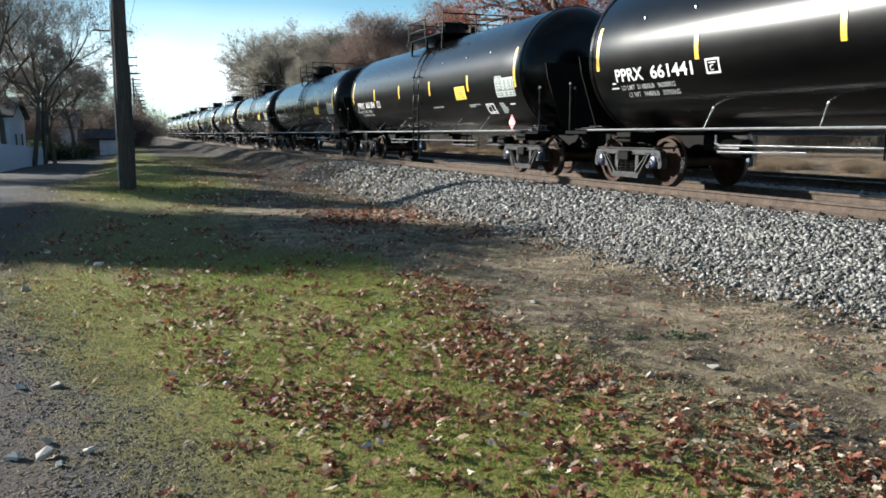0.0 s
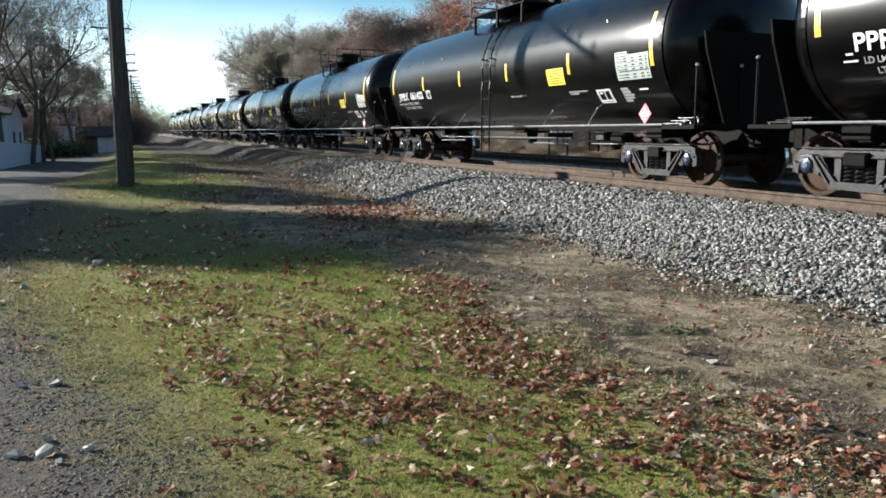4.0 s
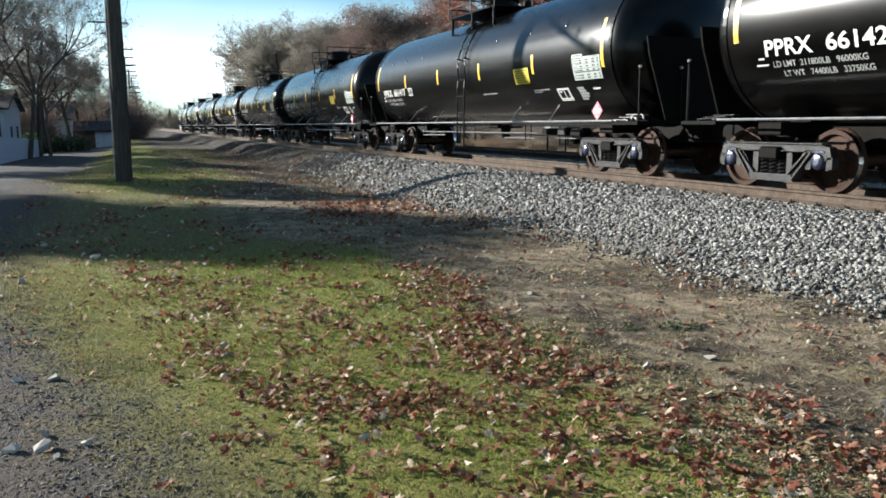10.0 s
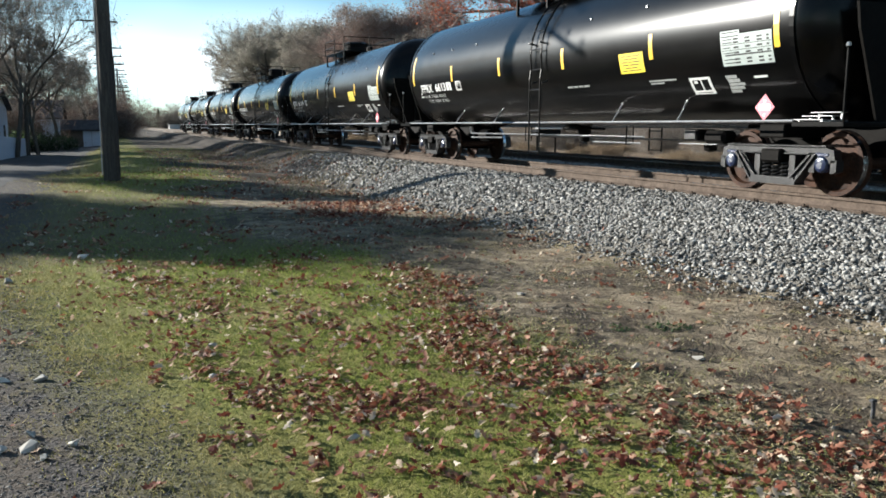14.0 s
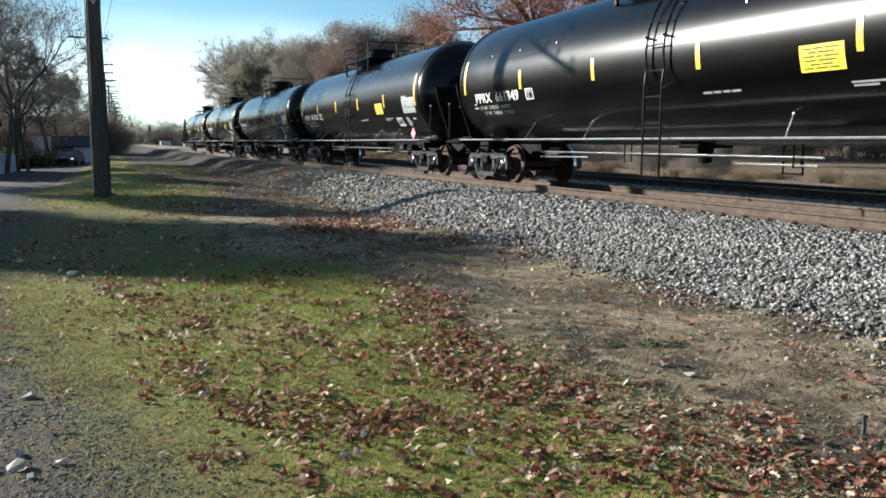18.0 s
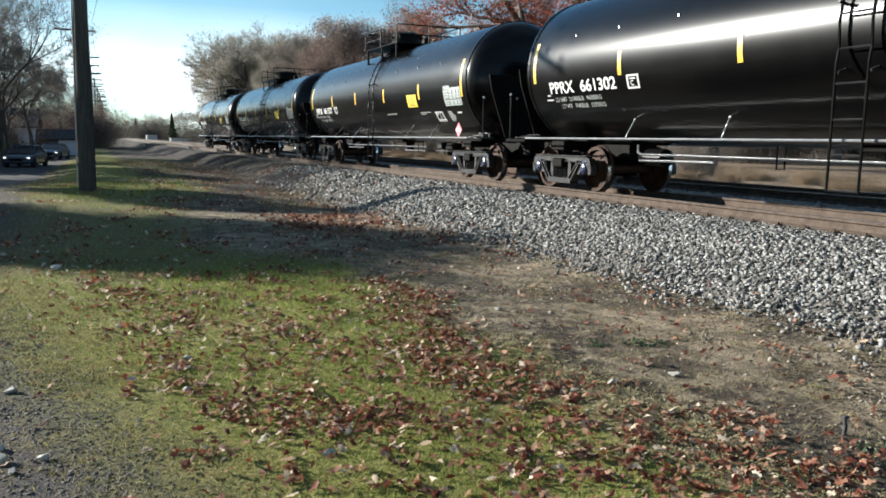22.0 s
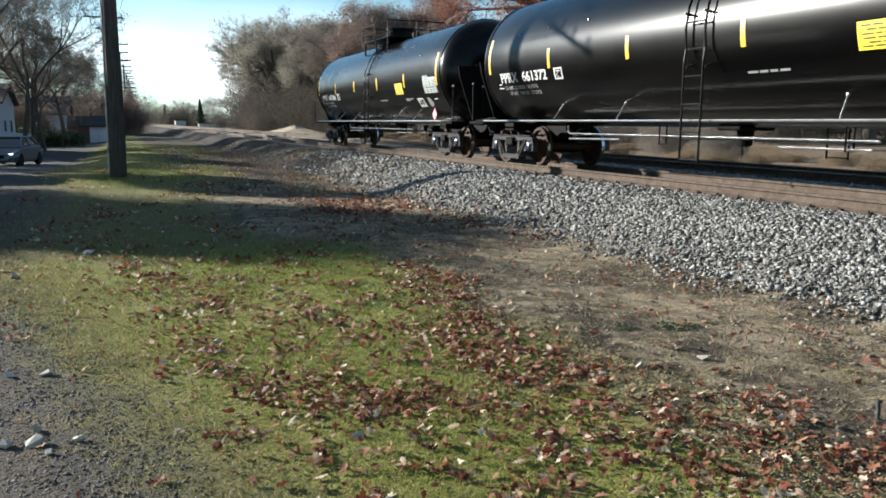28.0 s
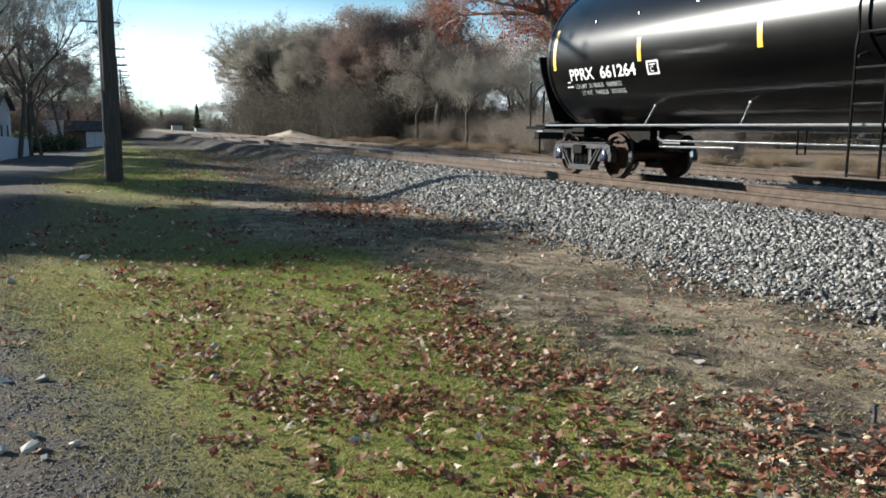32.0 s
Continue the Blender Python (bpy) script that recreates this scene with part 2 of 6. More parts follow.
def mat_ground():
    m = Mat("autumn_ground", 0.95)
    sep = m.node("ShaderNodeSeparateXYZ")
    m.link(m.geo.outputs["Position"], sep.inputs[0])
    X, Y = sep.outputs["X"], sep.outputs["Y"]
    n1, n2 = m.noise(0.55, 7, True, rough=0.65), m.noise(2.6, 7, True, rough=0.68)
    n3, n4 = m.noise(22, 5, True), m.noise(90, 3, True)
    grass = m.mix(m.ramp(n2, (0.35, 0), (0.65, 1)), (0.18, 0.198, 0.0359), (0.278, 0.247, 0.0898))
    grass = m.mix(m.ramp(n3, (0.35, 0.0), (0.7, 0.6)), grass, (0.0898, 0.0898, 0.0269))
    # browns the lawn's colour, most from about 12 to 20 m out
    brown_band = m.ramp(m.math("DIVIDE", Y, 100.0, True), (0.105, 0), (0.125, 0.75), (0.20, 0.75), (0.26, 0.3))
    grass = m.mix(brown_band, grass, (0.15, 0.125, 0.082))
    dirt = m.mix(m.ramp(n2, (0.44, 0), (0.56, 1)), (0.366, 0.292, 0.198), (0.159, 0.121, 0.084))
    dirt = m.mix(m.ramp(n1, (0.49, 0), (0.56, 0.9)), dirt, (0.0494, 0.0395, 0.0296))
    dirt = m.mix(m.ramp(n3, (0.45, 0), (0.70, 0.75)), dirt, (0.355, 0.292, 0.203))
    dirt = m.mix(m.ramp(n4, (0.46, 0), (0.66, 0.5)), dirt, (0.0594, 0.0494, 0.0395))
    gravel = m.mix(m.ramp(n4, (0.35, 0), (0.65, 1)), (0.048, 0.043, 0.040), (0.135, 0.122, 0.112))
    gravel = m.mix(m.ramp(n2, (0.42, 0), (0.60, 0.75)), gravel, (0.118, 0.092, 0.068))
    # dirt strip beside the bank
    wobx = m.math("ADD", X, m.math("MULTIPLY", m.math("SUBTRACT", n1, 0.5), 2.6))
    wobx = m.math("ADD", wobx, m.math("MULTIPLY", m.math("SUBTRACT", n2, 0.5), 1.4))
    # the bare strip widens half way to the pole
    wide = m.ramp(m.math("DIVIDE", Y, 100.0, True), (0.11, 0), (0.14, 1), (0.22, 1), (0.27, 0.6))
    wobx = m.math("ADD", wobx, m.math("MULTIPLY", wide, 1.6))
    fd = m.ramp(m.math("DIVIDE", wobx, 10.0, True), (0.28, 0), (0.35, 1))
    col = m.mix(fd, grass, dirt)
    damp = m.ramp(m.math("DIVIDE", wobx, 10.0, True), (0.33, 0), (0.37, 1), (0.44, 0.75), (0.50, 0))
    near = m.ramp(m.math("DIVIDE", m.math("ADD", Y, m.math("MULTIPLY", m.math("SUBTRACT", n1, 0.5), 3.0)), 100.0, True), (0.068, 1.0), (0.085, 0.12))
    damp = m.mix(1.0, damp, near, "MULTIPLY")
    col = m.mix(m.mix(1.0, damp, m.ramp(n2, (0.40, 0.25), (0.58, 0.95)), "MULTIPLY"), col, (0.0467, 0.0382, 0.0306))
    # the strip turns to dark leafy soil further along
    leafy = m.ramp(m.math("DIVIDE", m.math("ADD", Y, m.math("MULTIPLY", n1, 10.0)), 100.0, True), (0.24, 0), (0.34, 1))
    col = m.mix(m.mix(1.0, m.mix(1.0, leafy, fd, "MULTIPLY"), m.ramp(n3, (0.35, 0.95), (0.7, 0.7)), "MULTIPLY"), col, (0.05, 0.041, 0.034))
    # stony verge towards the road
    e = m.math("ADD", X, m.math("MULTIPLY", m.math("MINIMUM", Y, 10.0), 0.30))
    e = m.math("ADD", e, m.math("MULTIPLY", m.math("SUBTRACT", n2, 0.5), 1.5))
    fg = m.ramp(m.math("DIVIDE", m.math("ADD", e, 10.0), 20.0, True), (0.555, 1), (0.605, 0))
    col = m.mix(fg, col, gravel)
    # rough weeds beyond the tracks
    weeds = m.mix(m.ramp(n2, (0.35, 0), (0.65, 1)), (0.25, 0.185, 0.13), (0.12, 0.088, 0.060))
    far = m.ramp(m.math("DIVIDE", m.math("ADD", X, m.math("MULTIPLY", n1, 4.0)), 40.0, True), (0.50, 0), (0.56, 1))
    col = m.mix(far, col, weeds)
    m.color(col)
    h = m.math("ADD", m.math("MULTIPLY", n3, 0.7), m.math("MULTIPLY", n4, 0.3))
    m.bump(h, 1.0, 0.09)
    return m.m


def build_ground():
    xs = grid_lines(-2500, 2500, -6, 12, 0.2)
    ys = grid_lines(-600, 3500, 0, 40, 0.2, 1.2)
    gx, gy = np.meshgrid(xs, ys)
    gz = land(gx, gy)
    t = toe_x(gy)
    gz = gz - 0.15 * sstep(t + 0.15, t + 0.7, gx) * sstep(t + 10.2, t + 9.5, gx)      # lies under the railway bed
    n, k = len(xs), len(ys)
    v = np.stack([gx.ravel(), gy.ravel(), gz.ravel()], 1)
    i = np.arange(n * k).reshape(k, n)
    f = np.stack([i[:-1, :-1].ravel(), i[:-1, 1:].ravel(), i[1:, 1:].ravel(), i[1:, :-1].ravel()], 1)
    ob = mesh_object("ground", v.tolist(), f.tolist(), mat_ground(), smooth=True)
    tagged(ob, "lawn, bare dirt and stony verge beside a railway bank", "ground", kind="structure")


def road_edge(y):
    return -2.7 + 0.03 * max(-12, y - 23) - 0.03 * max(0, y - 130) + 0.10 * math.sin(y * 0.9)


def build_road():
    m = Mat("worn_asphalt", 0.9)
    c = m.mix(m.ramp(m.noise(0.6, 6, True), (0.35, 0), (0.65, 1)), (0.032, 0.031, 0.031), (0.065, 0.063, 0.062))
    c = m.mix(m.ramp(m.noise(60, 4, True), (0.4, 0), (0.7, 0.7)), c, (0.115, 0.11, 0.108))
    m.color(c).bump(m.noise(70, 3, True), 0.5, 0.01)
    ys = grid_lines(-40, 900, 8, 60, 1.0)
    vs, fs = [], []
    for y in ys:
        for u in np.linspace(0, 1, 9):
            x = road_edge(y) - 5.6 * u
            vs.append((x, y, float(land(x, y)) + (0.02 if 0 < u < 1 else -0.02) + 0.05 * math.sin(math.pi * u)))
    for j in range(len(ys) - 1):
        for i in range(8):
            a = j * 9 + i
            fs.append((a, a + 9, a + 10, a + 1))
    tagged(mesh_object("road", vs, fs, m.m, smooth=True), "grey worn asphalt lane beside the lawn", "road", kind="structure")


# ---- tracks ----
def rail_profile():
    w = [(-0.075, 0), (0.075, 0), (0.075, 0.012), (0.012, 0.035), (0.010, 0.125), (0.036, 0.142), (0.036, 0.172), (0.028, 0.18), (-0.028, 0.18), (-0.036, 0.172), (-0.036, 0.142), (-0.010, 0.125), (-0.012, 0.035), (-0.075, 0.012)]
    return w


def build_track(name, x, label):
    root = tagged(empty(name, (x, 0, RAIL_TOP - 0.18)), label, "railway track", kind="structure")
    pr = rail_profile()
    for s in (-0.755, 0.755):
        vs, fs, idx = [], [], []
        ys = (-150, -20, 0, 20, 40, 80, 200, 500, 1200)
        for y in ys:
            vs += [(s + a, y, b) for a, b in pr]
        n = len(pr)
        for j in range(len(ys) - 1):
            for i in range(n):
                k = (i + 1) % n
                fs.append((j * n + i, j * n + k, j * n + n + k, j * n + n + i))
                idx.append(1 if i == 7 else 0)
        mesh_object("rail", vs, fs, [RUSTY, BRIGHT], root, idx=idx)
    bm = bmesh.new()
    box(bm, -1.3, 1.3, -0.11, 0.11, -0.17, 0.0, 0.012)
    first = part("tie", bm, TIE, root)
    first.location = (0, -8, -0.004)
    me = first.data
    for i in range(1, 160):
        y = -8 + i * 0.5
        if x > 12 and y < 0:
            continue
        t = new("tie", me)
        t.parent = root
        t.location = (random.uniform(-0.04, 0.04), y + random.uniform(-0.03, 0.03), -0.004 - random.uniform(0, 0.012))
        t.rotation_euler = (0, 0, random.uniform(-0.015, 0.015))
    bm = bmesh.new()
    for i in range(500):
        y = 72.5 + i * 0.55
        box(bm, -1.3, 1.3, y - 0.11, y + 0.11, -0.1, 0.0)
    tagged(part("far_ties", bm, TIE, root), kind="stuff")
    # spikes and plates on the near rail's outer side
    bm = bmesh.new()
    box(bm, -0.19, 0.19, -0.09, 0.09, 0.0, 0.016, 0.004)
    box(bm, -0.12, -0.09, -0.03, 0.0, 0.016, 0.045)
    box(bm, 0.09, 0.12, 0.0, 0.03, 0.016, 0.045)
    plate = part("tie_plate", bm, RUSTY, root)
    plate.location = (-0.755, -8, -0.008)
    for i in range(1, 90):
        q = new("tie_plate", plate.data)
        q.parent = root
        q.location = (-0.755, -8 + i * 0.5, -0.008)
    return root


TIE = worn("weathered_tie_wood", (0.145, 0.127, 0.111), (0.34, 0.302, 0.265), 3, 0.9, stretch=(1, 8, 8))


def mat_stone(name, lo, mid, hi):
    m = Mat(name, 0.85)
    c = m.ramp(m.island(), (0.0, lo), (0.5, mid), (1.0, hi))
    c = m.mix(m.ramp(m.noise(25, 4), (0.35, 0.0), (0.7, 0.5)), c, lo)
    m.color(c).bump(m.noise(60, 3), 0.4, 0.005)
    return m.m


def ico():
    bm = bmesh.new()
    bmesh.ops.create_icosphere(bm, subdivisions=1, radius=1)
    v = np.array([p.co[:] for p in bm.verts])
    f = np.array([[q.index for q in g.verts] for g in bm.faces])
    bm.free()
    return v, f


ICO_V, ICO_F = ico()
CUBE_V = np.array([(a, b, c) for c in (-1, 1) for b in (-1, 1) for a in (-1, 1)], float) * 0.72
CUBE_F = np.array([(0, 2, 3), (0, 3, 1), (4, 5, 7), (4, 7, 6), (0, 1, 5), (0, 5, 4), (2, 6, 7), (2, 7, 3), (0, 4, 6), (0, 6, 2), (1, 3, 7), (1, 7, 5)])
OCT_V = np.array([(1, 0, 0), (-1, 0, 0), (0, 1, 0), (0, -1, 0), (0, 0, 1), (0, 0, -1)], float)
OCT_F = np.array([(0, 2, 4), (2, 1, 4), (1, 3, 4), (3, 0, 4), (2, 0, 5), (1, 2, 5), (3, 1, 5), (0, 3, 5)])


def raw_mesh(name, v, f, material, smooth=False):
    """A mesh from arrays; f has three or four corners a face."""
    me = bpy.data.meshes.new(name)
    k = f.shape[1]
    me.vertices.add(len(v))
    me.vertices.foreach_set("co", v.astype(np.float32).ravel())
    me.loops.add(f.size)
    me.loops.foreach_set("vertex_index", f.astype(np.int32).ravel())
    me.polygons.add(len(f))
    me.polygons.foreach_set("loop_start", np.arange(0, f.size, k, dtype=np.int32))
    if smooth:
        me.polygons.foreach_set("use_smooth", np.ones(len(f), dtype=bool))
    me.materials.append(material)
    me.update(calc_edges=True)
    me.validate()
    return me


def rocks(rng, pos, size, base_v=ICO_V, base_f=ICO_F, flat=0.7):
    """Vertices and faces of many angular stones."""
    n, k = len(pos), len(base_v)
    jit = 1 + rng.uniform(-0.5, 0.42, (n, k, 1))
    sc = size[:, None] * np.stack([rng.uniform(0.8, 1.7, n), rng.uniform(0.6, 1.1, n), rng.uniform(flat * 0.5, flat * 1.2, n)], 1)
    v = base_v[None] * jit * sc[:, None, :]
    a, b = rng.uniform(0, 6.28, n), rng.uniform(-1.2, 1.2, n)
    ca, sa, cb, sb = np.cos(a), np.sin(a), np.cos(b), np.sin(b)
    x, y, z = v[..., 0], v[..., 1], v[..., 2]
    y, z = y * cb[:, None] - z * sb[:, None], y * sb[:, None] + z * cb[:, None]
    x, y = x * ca[:, None] - y * sa[:, None], x * sa[:, None] + y * ca[:, None]
    v = np.stack([x, y, z], 2) + pos[:, None, :]
    f = base_f[None] + (np.arange(n) * k)[:, None, None]
    return v.reshape(-1, 3), f.reshape(-1, 3)


def build_ballast():
    rng = np.random.default_rng(3)
    stone = mat_stone("grey_crushed_stone", (0.04, 0.038, 0.034), (0.20, 0.193, 0.18), (0.42, 0.41, 0.385))
    P, S = [], []
    for y0, y1, per, sz in ((-12, 1.5, 220, 0.04), (1.5, 12, 1650, 0.0225), (12, 22, 760, 0.029), (22, 36, 150, 0.045)):
        n = int((y1 - y0) * 2.9 * per)
        y = rng.uniform(y0, y1, n)
        t = toe_x(y)
        x = t - 0.9 + rng.beta(2.6, 1.6, n) * (9.42 - t + 0.9)
        keep = (x > t + 0.25 * wob(x, y, 1.7) + rng.normal(-0.05, 0.35, n)) | (rng.uniform(0, 1, n) < 0.06)
        keep &= (y < 22) | (rng.uniform(0, 1, n) < np.clip((36 - y) / 16, 0, 1))
        x, y = x[keep], y[keep]
        P.append(np.stack([x, y, land(x, y) + rng.uniform(-0.01, 0.03, len(x))], 1))
        S.append(sz * rng.uniform(0.6, 1.45, len(x)))
    # between the rails and beyond
    n = 9000
    y = rng.uniform(0, 40, n)
    x = rng.uniform(9.6, 17.5, n)
    P.append(np.stack([x, y, np.full(n, BED + 0.0) + rng.uniform(-0.01, 0.03, n)], 1))
    S.append(0.042 * rng.uniform(0.6, 1.4, n))
    v, f = rocks(rng, np.concatenate(P), np.concatenate(S), CUBE_V, CUBE_F, 0.8)
    ob = new("ballast", raw_mesh("ballast", v, f, stone))
    tagged(ob, "coarse light grey crushed stone on the railway bank", "ballast", kind="stuff")
    # bed of finer stone under it
    m = Mat("fine_ballast_bed", 0.95)
    c = m.mix(m.ramp(m.noise(38, 4, True), (0.35, 0), (0.65, 1)), (0.06, 0.055, 0.048), (0.24, 0.22, 0.19))
    c = m.mix(m.ramp(m.noise(1.2, 4, True), (0.4, 0), (0.65, 0.7)), c, (0.20, 0.178, 0.15))
    sep = m.node("ShaderNodeSeparateXYZ")
    m.link(m.geo.outputs["Position"], sep.inputs[0])
    # further along, the slope turns dark brown and the bed's top pale
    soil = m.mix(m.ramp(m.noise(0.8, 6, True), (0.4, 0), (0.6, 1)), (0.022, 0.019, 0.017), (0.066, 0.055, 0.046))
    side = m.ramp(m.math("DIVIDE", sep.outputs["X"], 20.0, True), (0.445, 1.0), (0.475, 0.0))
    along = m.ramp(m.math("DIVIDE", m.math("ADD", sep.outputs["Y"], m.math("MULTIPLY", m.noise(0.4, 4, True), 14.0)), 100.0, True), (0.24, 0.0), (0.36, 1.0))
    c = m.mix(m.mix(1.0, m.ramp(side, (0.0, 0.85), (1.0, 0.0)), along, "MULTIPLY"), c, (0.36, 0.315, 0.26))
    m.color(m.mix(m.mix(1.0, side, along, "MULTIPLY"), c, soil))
    m.bump(m.noise(40, 4, True), 1.0, 0.04)
    ys = grid_lines(-60, 900, -6, 60, 1.0)
    xs = np.concatenate([np.linspace(-0.1, 1.9, 9), np.linspace(2.6, 10.8, 10)])
    vs, fs = [], []
    for yy in ys:
        t = float(toe_x(yy))
        for q in xs:
            x = t + q + (0.15 * math.sin(yy * 1.7) * math.exp(-abs(yy) / 25) if q < 0 else 0)
            vs.append((x, yy, float(land(x, yy)) + 0.012 + (0.02 if q > 2 else 0) - (0.03 if q < 0 else 0)))
    n = len(xs)
    for j in range(len(ys) - 1):
        for i in range(n - 1):
            a = j * n + i
            fs.append((a, a + 1, a + n + 1, a + n))
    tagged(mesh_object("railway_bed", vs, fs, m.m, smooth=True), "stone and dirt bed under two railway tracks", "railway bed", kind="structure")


build_ground()
build_road()
build_track("railway_track_1", TRACK_X, "rusty steel rails on weathered wooden ties in pale ballast")
build_track("railway_track_2", TRACK2_X, "second pair of rusty rails on wooden ties")
build_ballast()


# ---- the tank train ----
R_TANK, Z_TANK, CAR_PITCH = 1.53, 2.48, 18.475


def on_tank(y, deg, off=0.0):
    """A point on the side of the tank that faces the lawn."""
    a = radians(deg)
    return Vector((-(R_TANK + off) * math.cos(a), y, Z_TANK + (R_TANK + off) * math.sin(a)))


def tank_patch(bm, y0, y1, d0, d1, off=0.006, steps=4, cut=None):
    """A thin bent sheet on the tank between two places along it and two angles."""
    rows = []
    for i in range(steps + 1):
        d = d0 + (d1 - d0) * i / steps
        rows.append([bm.verts.new(on_tank(y, d, o)) for y, o in ((y0, 0.0), (y0, off), (y1, off), (y1, 0.0))])
    for a, b in zip(rows, rows[1:]):
        for k in range(3):
            bm.faces.new((a[k], a[k + 1], b[k + 1], b[k]))
    bm.faces.new(rows[0])
    bm.faces.new(list(reversed(rows[-1])))
    bmesh.ops.recalc_face_normals(bm, faces=bm.faces[:])


def bent_text(parent, name, body, y, deg, height, material, width=None, off=0.011):
    """Painted lettering laid on the tank; it reads towards the car's head."""
    cu = bpy.data.curves.new(name, "FONT")
    cu.body, cu.size, cu.offset = body, 1.0, 0.022
    tmp = new("lettering_source", cu)
    dg = bpy.context.evaluated_depsgraph_get()
    me = bpy.data.meshes.new_from_object(tmp.evaluated_get(dg))
    bpy.data.objects.remove(tmp)
    xs, ys = [v.co.x for v in me.vertices], [v.co.y for v in me.vertices]
    x0, w, y0, h = min(xs), max(xs) - min(xs), min(ys), max(ys) - min(ys)
    sy = height / h
    sx = (width / w) if width else sy
    for v in me.vertices:
        v.co = on_tank(y - (v.co.x - x0) * sx, deg + math.degrees((v.co.y - y0) * sy / R_TANK), off)
    me.materials.append(material)
    ob = new(name, me)
    ob.parent = parent
    return ob


def side_frame(bm, s):
    """Cast side frame of a truck at x = s."""
    x0, x1 = s - 0.07, s + 0.07
    prism(bm, [(-1.12, 0.50), (-1.08, 0.66), (-0.75, 0.72), (0.75, 0.72), (1.08, 0.66), (1.12, 0.50), (0.98, 0.46), (0.72, 0.60), (-0.72, 0.60), (-0.98, 0.46)], x0, x1)
    for q in (-1, 1):
        prism(bm, [(q * 0.80, 0.62), (q * 0.66, 0.62), (q * 0.30, 0.22), (q * 0.44, 0.16)], x0, x1)
        prism(bm, [(q * 0.40, 0.62), (q * 0.29, 0.62), (q * 0.29, 0.22), (q * 0.40, 0.22)], x0 + 0.01, x1 - 0.01)
        prism(bm, [(q * 1.14, 0.52), (q * 1.04, 0.52), (q * 1.04, 0.33), (q * 1.14, 0.36)], x0, x1)
        prism(bm, [(q * 0.76, 0.56), (q * 0.66, 0.50), (q * 0.66, 0.34), (q * 0.76, 0.34)], x0, x1)
    prism(bm, [(-0.46, 0.14), (0.46, 0.14), (0.42, 0.25), (-0.42, 0.25)], x0 - 0.03, x1 + 0.03)
    # flanges that stand proud along the chords
    o = x0 - 0.035 if s < 0 else x1
    box(bm, o, o + 0.035, -0.98, 0.98, 0.695, 0.72, 0.006)
    box(bm, o, o + 0.035, -0.66, 0.66, 0.585, 0.605, 0.006)
    for q in (-1, 1):
        prism(bm, [(q * 0.80, 0.60), (q * 0.765, 0.60), (q * 0.41, 0.17), (q * 0.445, 0.17)], o, o + 0.035)
        prism(bm, [(q * 0.70, 0.58), (q * 0.665, 0.58), (q * 0.33, 0.25), (q * 0.36, 0.24)], o, o + 0.03)
        # rounded lobes of the pedestal over the bearing
        lathe(bm, [(s - 0.06, 0.165), (s + 0.06, 0.165)], "x", 12, (0, q * 0.889, 0.565))


def spring(bm, x, y, z0, z1, r):
    pts, turns = [], 4
    for i in range(turns * 8 + 1):
        a = i * math.pi / 4
        pts.append((x + r * math.cos(a), y + r * math.sin(a), z0 + (z1 - z0) * i / (turns * 8)))
    tube(bm, pts, 0.016, 4)


def wheelset_mesh():
    bm = bmesh.new()
    prof = [(-0.79, 0.09), (-0.79, 0.14), (-0.735, 0.18), (-0.73, 0.36), (-0.79, 0.39), (-0.79, 0.452), (-0.71, 0.458), (-0.69, 0.484), (-0.66, 0.484), (-0.655, 0.40), (-0.69, 0.36), (-0.69, 0.18), (-0.63, 0.13), (-0.60, 0.085)]
    lathe(bm, prof + [(-a, r) for a, r in reversed(prof)], "x", 28)
    # holes' shadows and stamped lugs on the plate so that the turn can be seen
    for k in range(3):
        a = 2 * math.pi * k / 3
        for s in (-1, 1):
            c = Vector((s * 0.745, 0.27 * math.cos(a), 0.27 * math.sin(a)))
            box(bm, c.x - 0.012, c.x + 0.012, c.y - 0.035, c.y + 0.035, c.z - 0.035, c.z + 0.035, 0.006)
    # the tread runs bright
    for f in bm.faces:
        c = f.calc_center_median()
        if math.hypot(c.y, c.z) > 0.445 and abs(c.x) > 0.7:
            f.material_index = 1
    return bm


def build_truck(car, y0):
    bm = bmesh.new()
    box(bm, -1.16, 1.16, -0.2, 0.2, 0.46, 0.66, 0.03)
    box(bm, -0.4, 0.4, -0.24, 0.24, 0.62, 0.80, 0.02)
    for q in (-1, 1):
        box(bm, -0.62, 0.62, q * 0.36 - 0.04, q * 0.36 + 0.04, 0.30, 0.40, 0.01)
    truck = part("truck", bm, STEEL_DARK, car, "dark cast steel railway truck")
    truck.location = (0, y0, 0)
    for s in (-1.0, 1.0):
        bm = bmesh.new()
        side_frame(bm, s)
        part("side_frame", bm, CAST, truck, "grey cast steel side frame")
        for q in (-0.18, 0.0, 0.18):
            bm = bmesh.new()
            spring(bm, s, q, 0.25, 0.48, 0.07)
            part("coil_spring", bm, CAST, truck)
        for q in (-0.889, 0.889):
            bm = bmesh.new()
            o = 1 if s > 0 else -1
            lathe(bm, [(s - o * 0.10, 0.12), (s + o * 0.07, 0.12), (s + o * 0.10, 0.10), (s + o * 0.115, 0.055)], "x", 14, (0, q, 0.457))
            box(bm, s - 0.08, s + 0.08, q - 0.13, q + 0.13, 0.56, 0.63, 0.02)
            part("bearing", bm, BEARING, truck, "grey bearing with end cap")
    for q in (-0.889, 0.889):
        ws = part("wheelset", wheelset_mesh(), [WHEEL_STEEL, BRIGHT], truck, "brown steel wheelset with worn rims", smooth=False)
        ws.matrix_parent_inverse = Matrix.Translation((0, q, 0.457))
    return truck


